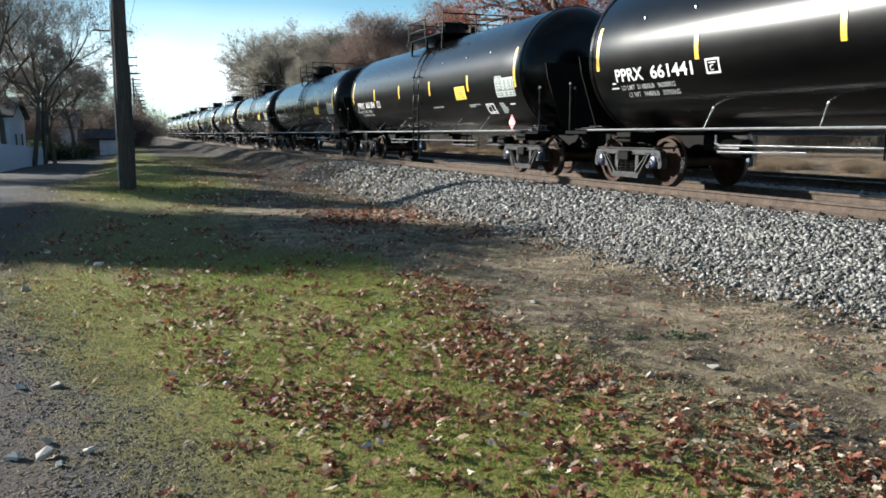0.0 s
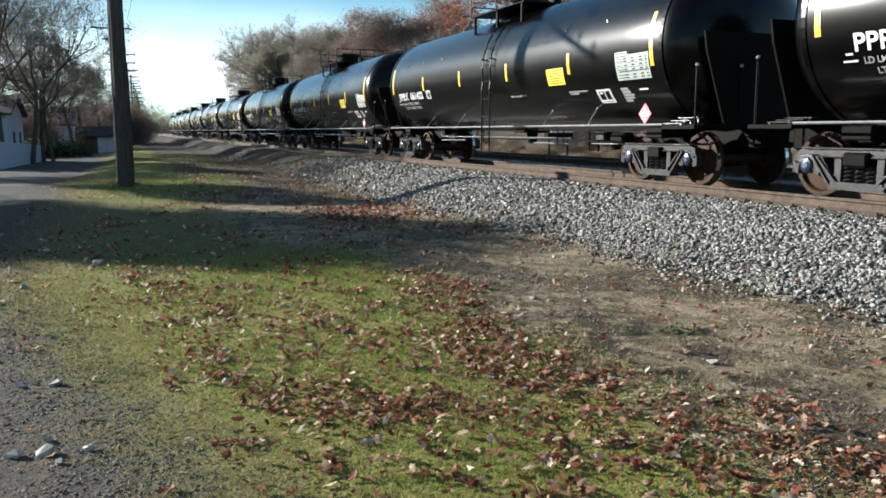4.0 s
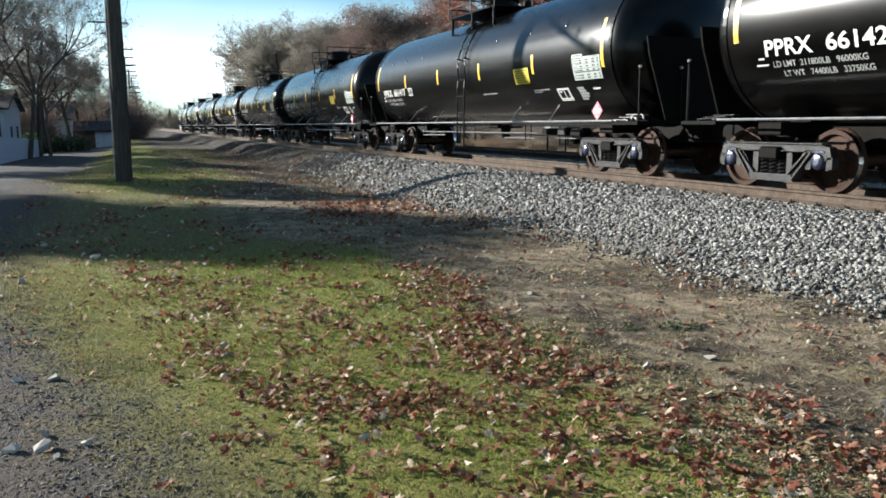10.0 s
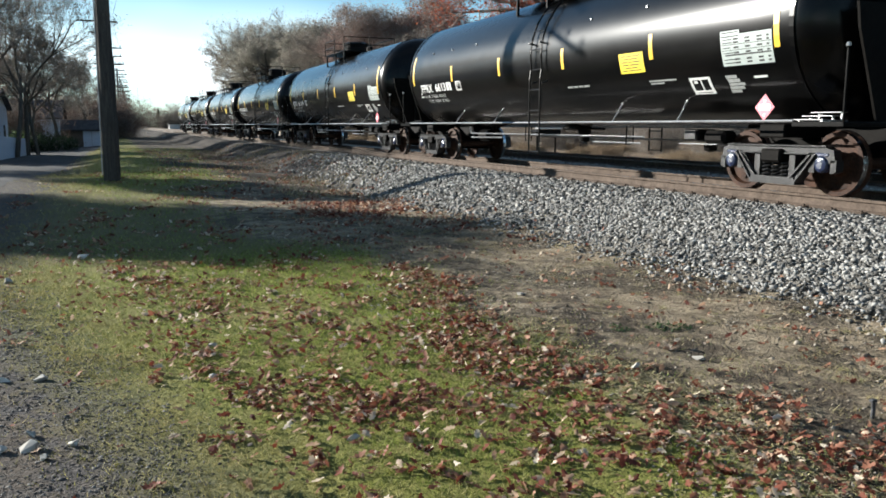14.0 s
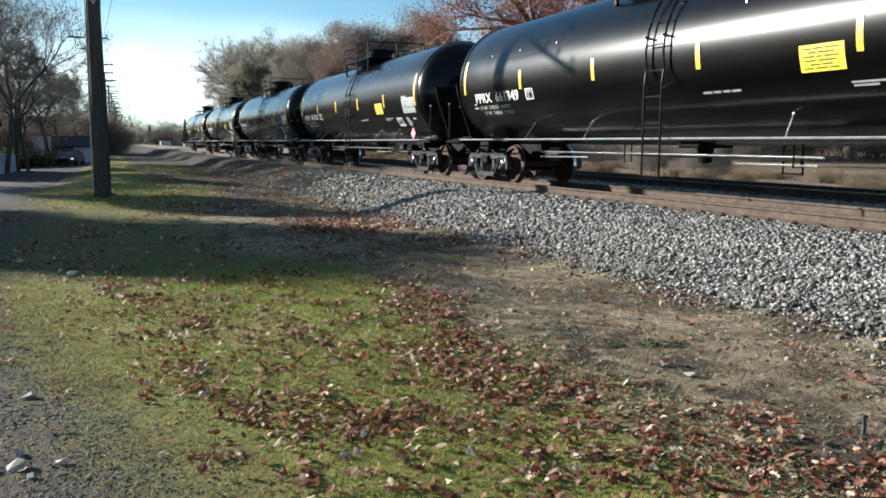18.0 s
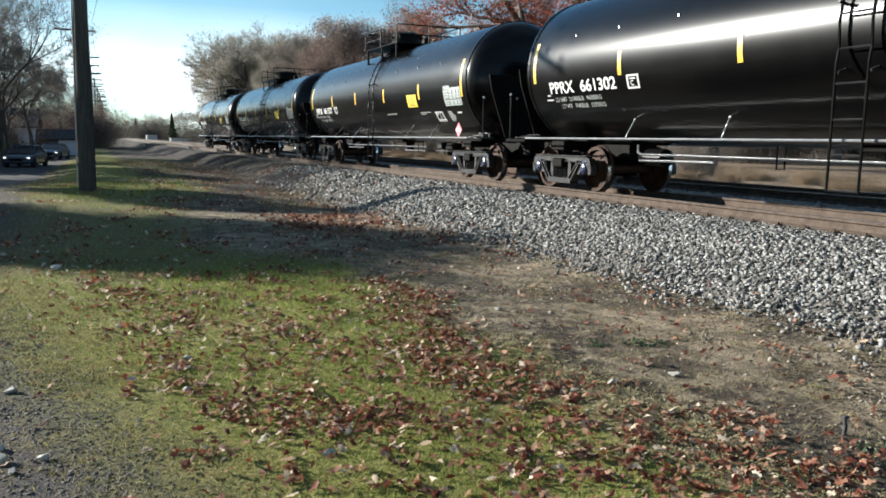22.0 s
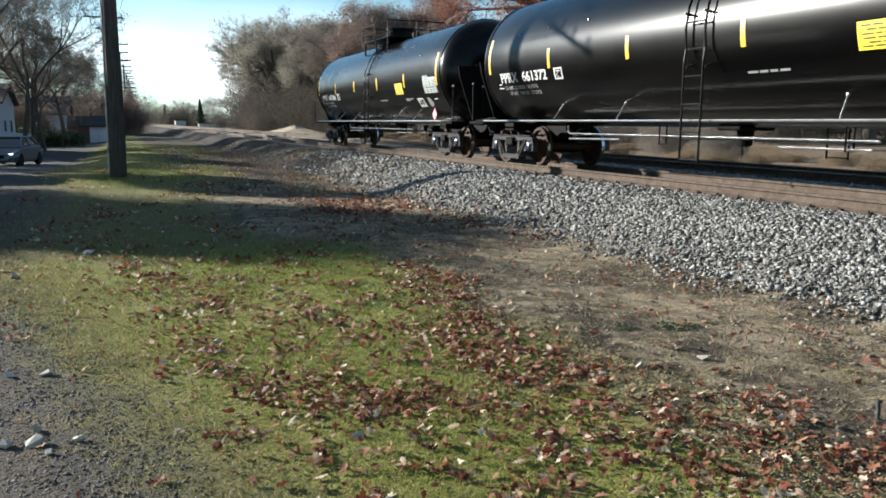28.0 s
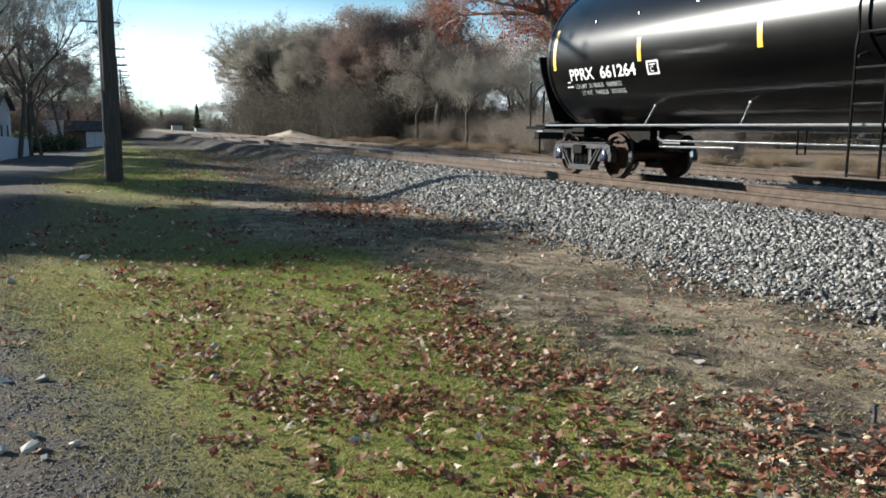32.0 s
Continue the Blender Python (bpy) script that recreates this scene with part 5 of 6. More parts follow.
def build_fence():
    root = tagged(empty("white_fence", (-6.1, 54.0, 0.0)), "white board fence along a yard by the lane", "fence")
    n = 44
    for i in range(n):
        u = i / (n - 1)
        x, y = -0.9 + 1.45 * u, -2.5 + 15.6 * u
        h = 1.72 - 0.5 * u
        bm = bmesh.new()
        box(bm, -0.012, 0.012, -0.155, 0.155, 0.03, h, 0.006)
        p = part("fence_board", bm, FENCE_WHITE, root)
        p.location = (x, y, float(land(-6.1 + x, 54.0 + y)))
        p.rotation_euler = (0, 0, -0.095)
        if i % 7 == 0:
            bm = bmesh.new()
            box(bm, -0.06, 0.06, -0.06, 0.06, 0.0, h - 0.05, 0.012)
            q = part("fence_post", bm, FENCE_WHITE, root)
            q.location = (x - 0.075, y + 0.18, float(land(-6.1 + x, 54.0 + y)))
    for z in (0.4, 1.0):
        bm = bmesh.new()
        tube(bm, [(-0.94, -2.6, z - 0.4), (0.51, 13.2, z - 0.4)], 0.03, 4)
        part("fence_rail", bm, FENCE_WHITE, root)


def build_shed():
    root = empty("white_shed", (-2.9, 90.5, float(land(-2.9, 90.5))))
    bm = bmesh.new()
    box(bm, -1.85, 1.85, -1.5, 1.5, 0, 1.75, 0.02)
    part("shed_wall", bm, plain("brown_shed_wood", (0.10, 0.075, 0.06), 0.85), root)
    for y in (0.42, 1.22):
        bm = bmesh.new()
        box(bm, y, y + 0.78, -1.56, -1.5, 0.05, 1.62, 0.01)
        part("shed_door", bm, SIDING, root, "white panel door")
    for s in (-1, 1):
        bm = bmesh.new()
        prism(bm, [(s * 1.9, 1.66), (0, 2.6), (0, 2.72), (s * 1.9, 1.78)], -2.15, 2.15)
        part("roof", bm, SHINGLE, root)
        bm = bmesh.new()
        prism(bm, [(-1.45, 1.75), (1.45, 1.75), (0, 2.5)], s * 1.75 - 0.08, s * 1.75 + 0.08)
        part("gable", bm, SHINGLE, root)
    tagged(root, "small dark shed with a white door by the lane", "shed")


build_house(-13.0, 64.0, 12.0, 9.0, 3.5, 1.1, 0, "white sided single-storey house with a dark roof", ((1.2, 0, 1.0, 1.1, 1.2, "front"), (3.6, 0, 1.0, 1.0, 1.2, "front"), (0, -1.5, 1.0, 1.0, 1.2, "side"), (0, 2.0, 1.0, 1.0, 1.2, "side")))
build_house(-8.0, 92.0, 7.0, 8.0, 3.0, 1.6, 0, "pale house behind bare trees", ((-1.5, 0, 1.0, 1.0, 1.2, "front"), (1.5, 0, 1.0, 1.0, 1.2, "front")))
build_fence()
build_shed()


FAR_WALL = worn("pale_far_wall", (0.30, 0.30, 0.29), (0.42, 0.42, 0.40), 1.0, 0.8)


def build_far_buildings():
    for x, y, w, d, h, lab in ((18.3, 262, 3, 4, 1.6, "small white trackside hut in the distance"), (28.0, 255, 10, 5, 1.1, "long low pale building in the distance")):
        root = empty("trackside_building", (x, y, float(land(x, y))))
        bm = bmesh.new()
        box(bm, -w / 2, w / 2, -d / 2, d / 2, 0, h, 0.02)
        part("wall", bm, FAR_WALL, root)
        bm = bmesh.new()
        box(bm, -w / 2 - 0.3, w / 2 + 0.3, -d / 2 - 0.3, d / 2 + 0.3, h, h + 0.25, 0.02)
        part("roof", bm, SHINGLE, root)
        tagged(root, lab, "building")


build_far_buildings()


# ---- lineside things ----
def build_gravel_pile():
    rng = np.random.default_rng(8)
    v, f = [], []
    n, k = 22, 48
    for i in range(n + 1):
        r = i / n
        for j in range(k):
            a = 6.2832 * j / k
            h = 1.1 * (1 - r) ** 1.1 * (1 + 0.10 * math.sin(3 * a + 1)) + rng.normal(0, 0.03)
            v.append((5.0 * r * math.cos(a), 7.5 * r * math.sin(a), max(0.0, h) if i < n else -0.1))
    for i in range(n):
        for j in range(k):
            f.append((i * k + j, i * k + (j + 1) % k, (i + 1) * k + (j + 1) % k, (i + 1) * k + j))
    ob = mesh_object("gravel_mound", v, f, worn("tan_gravel", (0.32, 0.26, 0.19), (0.5, 0.42, 0.32), 2, 0.95, bump=0.8, dist=0.04), smooth=True)
    ob.location = (24.0, 118, float(land(24.0, 118)))
    tagged(ob, "low tan pile of gravel beyond the tracks", "gravel pile")


def build_switch_stand():
    root = empty("signal_box", (21.6, 38.3, float(land(21.6, 38.3)) - 0.03))
    for x in (-0.55, 0.55):
        bm = bmesh.new()
        tube(bm, [(x, 0, 0), (x, 0, 1.15)], 0.05, 8)
        part("leg", bm, STEEL_DARK, root)
    bm = bmesh.new()
    box(bm, -0.75, 0.75, -0.25, 0.25, 1.1, 1.45, 0.03)
    part("cabinet", bm, STEEL_DARK, root)
    bm = bmesh.new()
    box(bm, -0.55, 0.75, -0.3, 0.3, 1.47, 1.55, 0.01)
    part("lid", bm, GALV, root, "pale metal lid")
    bm = bmesh.new()
    tube(bm, [(-0.35, 0, 1.4), (-0.35, 0, 3.6)], 0.05, 8)
    part("mast", bm, STEEL_DARK, root)
    tagged(root, "dark metal lineside cabinet with a mast", "signal box")


build_gravel_pile()
build_switch_stand()


# ---- cars on the lane ----
def build_car(name, label, paint, height=1.38, length=4.5, suv=False):
    root = empty(name)
    hw = 0.88
    bm = bmesh.new()
    # stations along the car from the nose: y, half width, sill, shoulder
    st = [(-2.35, 0.62, 0.36, 0.62), (-2.25, 0.80, 0.26, 0.72), (-1.7, hw, 0.22, 0.82), (-0.9, hw, 0.20, 0.90), (0.2, hw, 0.20, 0.93), (1.4, hw, 0.22, 0.95), (2.0, 0.86, 0.26, 0.95), (2.3, 0.78, 0.34, 0.88), (2.38, 0.66, 0.44, 0.72)]
    rings = []
    for y, w, z0, z1 in st:
        y *= length / 4.7
        m = (z0 + z1) / 2
        ring = [(-w * 0.92, z0), (-w, z0 + 0.10), (-w * 1.02, m), (-w * 0.98, z1 - 0.06), (-w * 0.86, z1), (w * 0.86, z1), (w * 0.98, z1 - 0.06), (w * 1.02, m), (w, z0 + 0.10), (w * 0.92, z0)]
        rings.append([bm.verts.new((x, y, z)) for x, z in ring])
    for a, b in zip(rings, rings[1:]):
        for i in range(10):
            bm.faces.new((a[i], a[(i + 1) % 10], b[(i + 1) % 10], b[i]))
    bm.faces.new(rings[0])
    bm.faces.new(list(reversed(rings[-1])))
    bmesh.ops.recalc_face_normals(bm, faces=bm.faces[:])
    part("body", bm, paint, root, smooth=False)
    r0, r1 = (-1.25, 2.1) if suv else (-1.15, 1.85)
    bm = bmesh.new()
    roof = [(r0, 0.90, 0.80), (r0 + 0.75, height - 0.04, 0.62), (0.3, height, 0.62), (r1 - (0.25 if suv else 0.75), height - 0.06, 0.60), (r1, 0.93, 0.76)]
    a = [[bm.verts.new((-w, y, z)) for y, z, w in roof], [bm.verts.new((w, y, z)) for y, z, w in roof]]
    lo = [[bm.verts.new((s * 0.80, y, 0.88)) for y in (r0, r1)] for s in (-1, 1)]
    for i in range(4):
        bm.faces.new((a[0][i], a[1][i], a[1][i + 1], a[0][i + 1]))
    bm.faces.new((a[0][0], a[0][1], a[0][2], a[0][3], a[0][4]))
    bm.faces.new((a[1][4], a[1][3], a[1][2], a[1][1], a[1][0]))
    for v in lo[0] + lo[1]:
        bm.verts.remove(v)
    bmesh.ops.recalc_face_normals(bm, faces=bm.faces[:])
    part("greenhouse", bm, WINDOW, root, "dark glazed cabin")
    bm = bmesh.new()
    box(bm, -0.63, 0.63, r0 + 0.70, r1 - (0.2 if suv else 0.7), height - 0.03, height + 0.02, 0.015)
    part("roof", bm, paint, root)
    for s in (-1, 1):
        for a, b, r in (((s * 0.80, r0 + 0.02, 0.91), (s * 0.63, r0 + 0.76, height - 0.02), 0.035), ((s * 0.63, r1 - (0.25 if suv else 0.75), height - 0.04), (s * 0.77, r1, 0.94), 0.05), ((s * 0.65, 0.35, height - 0.02), (s * 0.81, 0.35, 0.92), 0.035)):
            bm = bmesh.new()
            tube(bm, [a, b], r, 5)
            part("pillar", bm, paint, root)
    for s in (-1, 1):
        for y in (-1.42, 1.42):
            bm = bmesh.new()
            lathe(bm, [(s * 0.70, 0.2), (s * 0.70, 0.31), (s * 0.74, 0.33), (s * 0.88, 0.33), (s * 0.91, 0.30), (s * 0.91, 0.2)], "x", 18, (0, y, 0.33))
            tyre = part("tyre", bm, TYRE, root)
            bm = bmesh.new()
            lathe(bm, [(s * 0.80, 0.21), (s * 0.905, 0.21), (s * 0.89, 0.15), (s * 0.91, 0.05)], "x", 12, (0, y, 0.33))
            part("rim", bm, BRIGHT, tyre)
        bm = bmesh.new()
        box(bm, s * 0.52, s * 0.78, -2.33 * length / 4.7, -2.16 * length / 4.7, 0.58, 0.67, 0.03)
        part("headlight", bm, HEADLIGHT, root, "headlight with an added faint glow")
        bm = bmesh.new()
        box(bm, s * 0.82, s * 1.02, -0.85, -0.68, 0.92, 1.06, 0.03)
        part("mirror", bm, paint, root)
    bm = bmesh.new()
    box(bm, -0.42, 0.42, -2.40, -2.30, 0.44, 0.60, 0.015)
    part("grille", bm, STEEL_BLACK, root)
    tagged(root, label, "car", group="cars on the lane")
    return root


# glow added to both cars' headlights; the dark car's own lamps are off
def mat_headlight_glow():
    m = Mat("glowing_headlight", 0.2)
    m.color((0.9, 0.9, 0.85))
    m.b.inputs["Emission Color"].default_value = (1.0, 0.95, 0.85, 1)
    m.b.inputs["Emission Strength"].default_value = 0.6
    return m.m


HEADLIGHT = mat_headlight_glow()
TYRE = plain("black_rubber", (0.02, 0.02, 0.02), 0.85)
DARK_PAINT = plain("dark_blue_car_paint", (0.04, 0.055, 0.08), 0.25, vary=0.1)
SILVER_PAINT = plain("silver_blue_car_paint", (0.12, 0.15, 0.19), 0.3, metal=0.5, vary=0.08)
DARK_CAR = build_car("car", "dark blue car on the lane, faint glow added to its headlights", DARK_PAINT, 1.38, 4.3)
SILVER_CAR = build_car("car", "silver-blue sedan with faintly glowing headlights on the lane", SILVER_PAINT)


# ---- grass, leaves and stones ----
def build_grass():
    rng = np.random.default_rng(5)
    P, H = [], []
    for y0, y1, n, h in ((-3.0, 2.2, 40000, 0.035), (2.2, 7, 150000, 0.025), (7, 14, 80000, 0.038), (14, 32, 50000, 0.06), (32, 70, 16000, 0.09)):
        y = rng.uniform(y0, y1, n)
        x = rng.uniform(-3.2, 5.5, n) if y0 < 30 else rng.uniform(-2.2, 6.5, n)
        edge = 2.75 + 0.07 * (np.minimum(y, 10) - 5) + 0.35 * wob(x, y, 0.8) + 0.4 * wob(x, y, 2.3) + 0.06 * np.maximum(0, y - 10) - 1.5 * sstep(11.0, 14, y) * sstep(27, 22, y) - 0.9 * sstep(24, 30, y)
        left = 0.55 - 0.30 * (np.minimum(y, 12) - 4) + 0.4 * wob(x, y, 1.6)
        keep = (x < edge + rng.exponential(0.25, n)) & (x > left - rng.exponential(0.2, n))
        keep &= (wob(x + 9, y, 1.3) + 0.6 * wob(x, y + 4, 3.1) + rng.normal(0, 0.5, n)) > -0.75
        keep &= rng.uniform(0, 1, n) > 0.5 * sstep(10.5, 12.5, y) * sstep(25, 21, y)
        x, y = x[keep], y[keep]
        P.append(np.stack([x, y, land(x, y)], 1))
        H.append(h * rng.uniform(0.5, 1.5, len(x)))
    p, h = np.concatenate(P), np.concatenate(H)
    n = len(p)
    a = rng.uniform(0, 6.28, n)
    w = 0.0012 + 0.042 * h
    d = np.stack([np.cos(a) * w, np.sin(a) * w, np.zeros(n)], 1)
    tip = p + np.stack([rng.normal(0, 0.8, n) * h, rng.normal(0, 0.8, n) * h, h], 1)
    v = np.stack([p - d, p + d, tip], 1).reshape(-1, 3)
    f = np.arange(3 * n).reshape(-1, 3)
    m = Mat("autumn_grass", 0.7)
    c = m.ramp(m.island(), (0.0, (0.035, 0.06, 0.006)), (0.5, (0.165, 0.25, 0.03)), (0.82, (0.31, 0.36, 0.07)), (1.0, (0.44, 0.38, 0.17)))
    straw = m.ramp(m.island(), (0.0, (0.10, 0.085, 0.03)), (0.6, (0.25, 0.205, 0.085)), (1.0, (0.44, 0.37, 0.19)))
    sep = m.node("ShaderNodeSeparateXYZ")
    m.link(m.geo.outputs["Position"], sep.inputs[0])
    # withered towards the stony verge, green in the middle of the lawn
    side = m.math("ADD", sep.outputs["X"], m.math("MULTIPLY", m.math("MINIMUM", sep.outputs["Y"], 10.0), 0.30))
    side = m.math("ADD", side, m.math("MULTIPLY", m.math("SUBTRACT", m.noise(1.1, 4, True), 0.5), 2.2))
    dry = m.ramp(m.math("DIVIDE", side, 10.0, True), (0.20, 0.75), (0.30, 0.0))
    c = m.mix(m.ramp(m.noise(0.7, 3, True), (0.45, 0), (0.66, 0.55)), c, straw)
    c = m.mix(dry, c, straw)
    m.color(c).thin(c, 0.38)
    tagged(new("grass", raw_mesh("grass", v, f, m.m)), "short green and straw-coloured autumn grass", "grass", kind="stuff")


def mat_litter():
    m = Mat("fallen_oak_leaves", 0.65)
    m.b.inputs["Specular IOR Level"].default_value = 0.25
    c = m.ramp(m.island(), (0.0, (0.075, 0.018, 0.011)), (0.30, (0.175, 0.048, 0.027)), (0.56, (0.265, 0.108, 0.064)), (0.82, (0.41, 0.265, 0.17)), (1.0, (0.66, 0.56, 0.43)))
    c = m.mix(m.ramp(m.noise(30, 3, True), (0.45, 0), (0.75, 0.4)), c, (0.123, 0.0492, 0.0287))
    m.color(c).thin(c, 0.3)
    return m.m


LOBES = [(0.0, -1.0), (0.22, -0.55), (0.55, -0.5), (0.3, -0.1), (0.62, 0.15), (0.25, 0.4), (0.3, 0.8), (0.0, 1.0), (-0.3, 0.8), (-0.25, 0.4), (-0.62, 0.15), (-0.3, -0.1), (-0.55, -0.5), (-0.22, -0.55)]


def leaves_mesh(rng, p, size):
    """Lobed curled leaves as fans about the middle rib."""
    n, k = len(p), len(LOBES)
    o = np.array([(0.0, 0.0)] + LOBES)
    curl = rng.uniform(0.1, 1.2, n)
    bend = rng.uniform(-0.4, 0.9, n)
    X, Y = o[None, :, 0], o[None, :, 1]
    Z = curl[:, None] * X ** 2 * 0.9 + bend[:, None] * Y ** 2 * 0.45 + rng.normal(0, 0.05, (n, k + 1))
    v = np.stack([np.broadcast_to(X, Z.shape), np.broadcast_to(Y, Z.shape), Z], 2) * size[:, None, None]
    a, b, c = rng.uniform(0, 6.28, n), rng.normal(0, 0.42, n), rng.normal(0, 0.42, n)
    flip = rng.uniform(0, 1, n) < 0.4
    b = np.where(flip, b + math.pi, b)
    x, y, z = v[..., 0], v[..., 1], v[..., 2]
    y, z = y * np.cos(b)[:, None] - z * np.sin(b)[:, None], y * np.sin(b)[:, None] + z * np.cos(b)[:, None]
    x, z = x * np.cos(c)[:, None] + z * np.sin(c)[:, None], -x * np.sin(c)[:, None] + z * np.cos(c)[:, None]
    x, y = x * np.cos(a)[:, None] - y * np.sin(a)[:, None], x * np.sin(a)[:, None] + y * np.cos(a)[:, None]
    low = z.min(axis=1, keepdims=True)
    v = np.stack([x, y, z - low * 0.8], 2) + p[:, None, :]
    f = np.array([(0, i, i % k + 1) for i in range(1, k + 1)])[None] + (np.arange(n) * (k + 1))[:, None, None]
    return v.reshape(-1, 3), f.reshape(-1, 3)


def build_litter():
    rng = np.random.default_rng(6)
    P = []

    def scatter(n, x0, x1, y0, y1, dens):
        x, y = rng.uniform(x0, x1, n), rng.uniform(y0, y1, n)
        keep = rng.uniform(0, 1, n) < np.clip(dens(x, y), 0, 1)
        P.append(np.stack([x[keep], y[keep]], 1))

    seam = lambda y: np.interp(y, (2.8, 3.4, 4.3, 5.2, 6.0, 7.5, 9.0), (3.45, 3.35, 3.1, 2.9, 2.85, 3.15, 3.3))

    def clusters(n, x0, x1, y0, y1, most, reach, dens=None):
        """Small heaps of leaves that the wind has swept together."""
        cx, cy = rng.uniform(x0, x1, n), rng.uniform(y0, y1, n)
        if dens:
            ok = rng.uniform(0, 1, n) < np.clip(dens(cx, cy), 0, 1)
            cx, cy = cx[ok], cy[ok]
        for u, w in zip(cx, cy):
            k = int(1 + most * rng.beta(0.7, 2.2))
            r = reach * rng.uniform(0.4, 1.3) * (0.35 + k / most)
            turn, thin = rng.uniform(0, 3.14), rng.uniform(0.3, 0.8)
            p, q = rng.normal(0, r, k), rng.normal(0, r * thin, k)
            P.append(np.stack([u + p * math.cos(turn) - q * math.sin(turn), w + p * math.sin(turn) + q * math.cos(turn)], 1))

    # thick along the seam between grass and dirt, in small heaps on the grass, thin on the dirt
    clusters(135, 1.6, 4.2, 2.4, 5.2, 44, 0.11, lambda x, y: np.exp(-((x - seam(y)) / 0.40) ** 2))
    clusters(520, 1.8, 4.4, 5.0, 9.8, 46, 0.11, lambda x, y: np.exp(-((x - seam(y)) / 0.34) ** 2))
    clusters(85, 1.4, 4.2, 2.3, 4.4, 30, 0.12, lambda x, y: 0.35 + 0.65 * sstep(1.6, 3.0, x))
    clusters(620, -0.5, 2.9, 2.4, 11.0, 20, 0.09, lambda x, y: sstep(-0.5, 1.0, x - 0.2 + 0.14 * (y - 5)))
    clusters(130, 1.4, 4.6, -4.0, 2.4, 30, 0.12)
    clusters(80, -1.2, 4.5, 9.5, 14.5, 22, 0.16)
    clusters(150, -2.4, 0.6, 7.0, 13.0, 10, 0.12)
    clusters(110, 3.2, 7.0, 3.0, 9.0, 10, 0.10)
    clusters(120, -0.5, 6.5, 12.0, 23.0, 34, 0.3)
    clusters(90, 3.6, 6.4, 15.5, 19.0, 60, 0.25)
    clusters(55, -2.6, 5.0, 11.5, 22.0, 40, 0.35)
    clusters(100, -2.2, 5.5, 22.0, 34.0, 40, 0.5, lambda x, y: 0.3 + 0.5 * (wob(x, y, 0.9) > 0))
    clusters(150, 3.0, 7.0, 2.6, 13.0, 8, 0.10)
    clusters(240, 1.5, 7.8, 21, 60, 60, 0.6)
    scatter(1500, -2.5, 7.2, 2.2, 16, lambda x, y: 0.5 + 0 * x)
    scatter(700, 0.6, 3.3, 2.3, 8.5, lambda x, y: 0.4 + 0.5 * (wob(x, y, 1.7) > 0))
    scatter(500, 6.4, 9.0, 3, 22, lambda x, y: 0.3 + 0 * x)
    # wind-blown drifts: x, y, half width, half length, how many
    for x, y, sx, sy, n in ((0.4, 7.0, 0.16, 0.4, 160), (0.6, 6.1, 0.12, 0.35, 160), (0.8, 5.35, 0.12, 0.3, 160), (1.2, 5.5, 0.25, 0.2, 140), (1.5, 5.0, 0.28, 0.18, 380), (1.8, 4.65, 0.25, 0.2, 260), (3.15, 7.6, 0.2, 0.7, 420), (2.63, 6.0, 0.25, 0.4, 380), (2.8, 4.6, 0.45, 0.4, 480), (3.1, 3.7, 0.5, 0.35, 420), (3.5, 3.1, 0.5, 0.25, 360), (0.57, 9.1, 0.45, 0.6, 330), (4.9, 17.4, 0.8, 0.7, 380), (5.8, 14.7, 0.6, 0.8, 340), (1.75, 6.7, 0.4, 0.4, 240), (2.3, 3.9, 0.45, 0.4, 160), (1.2, 8.2, 0.6, 0.9, 320), (4.6, 16.2, 0.6, 0.9, 240), (6.2, 11.6, 0.2, 0.25, 60)):
        n = int(n * 0.5)
        P.append(np.stack([x + rng.normal(0, sx, n), y + rng.normal(0, sy, n)], 1))
    p = np.concatenate(P)
    z = land(p[:, 0], p[:, 1]) + 0.004 + rng.uniform(0, 0.015, len(p))
    p = np.concatenate([p, z[:, None]], 1)
    size = rng.uniform(0.016, 0.044, len(p)) * (1 + 0.5 * sstep(9, 16, p[:, 1]))
    v, f = leaves_mesh(rng, p, size)
    tagged(new("fallen_leaves", raw_mesh("fallen_leaves", v, f, mat_litter())), "red-brown and pale fallen oak leaves on the ground", "leaves", kind="stuff")


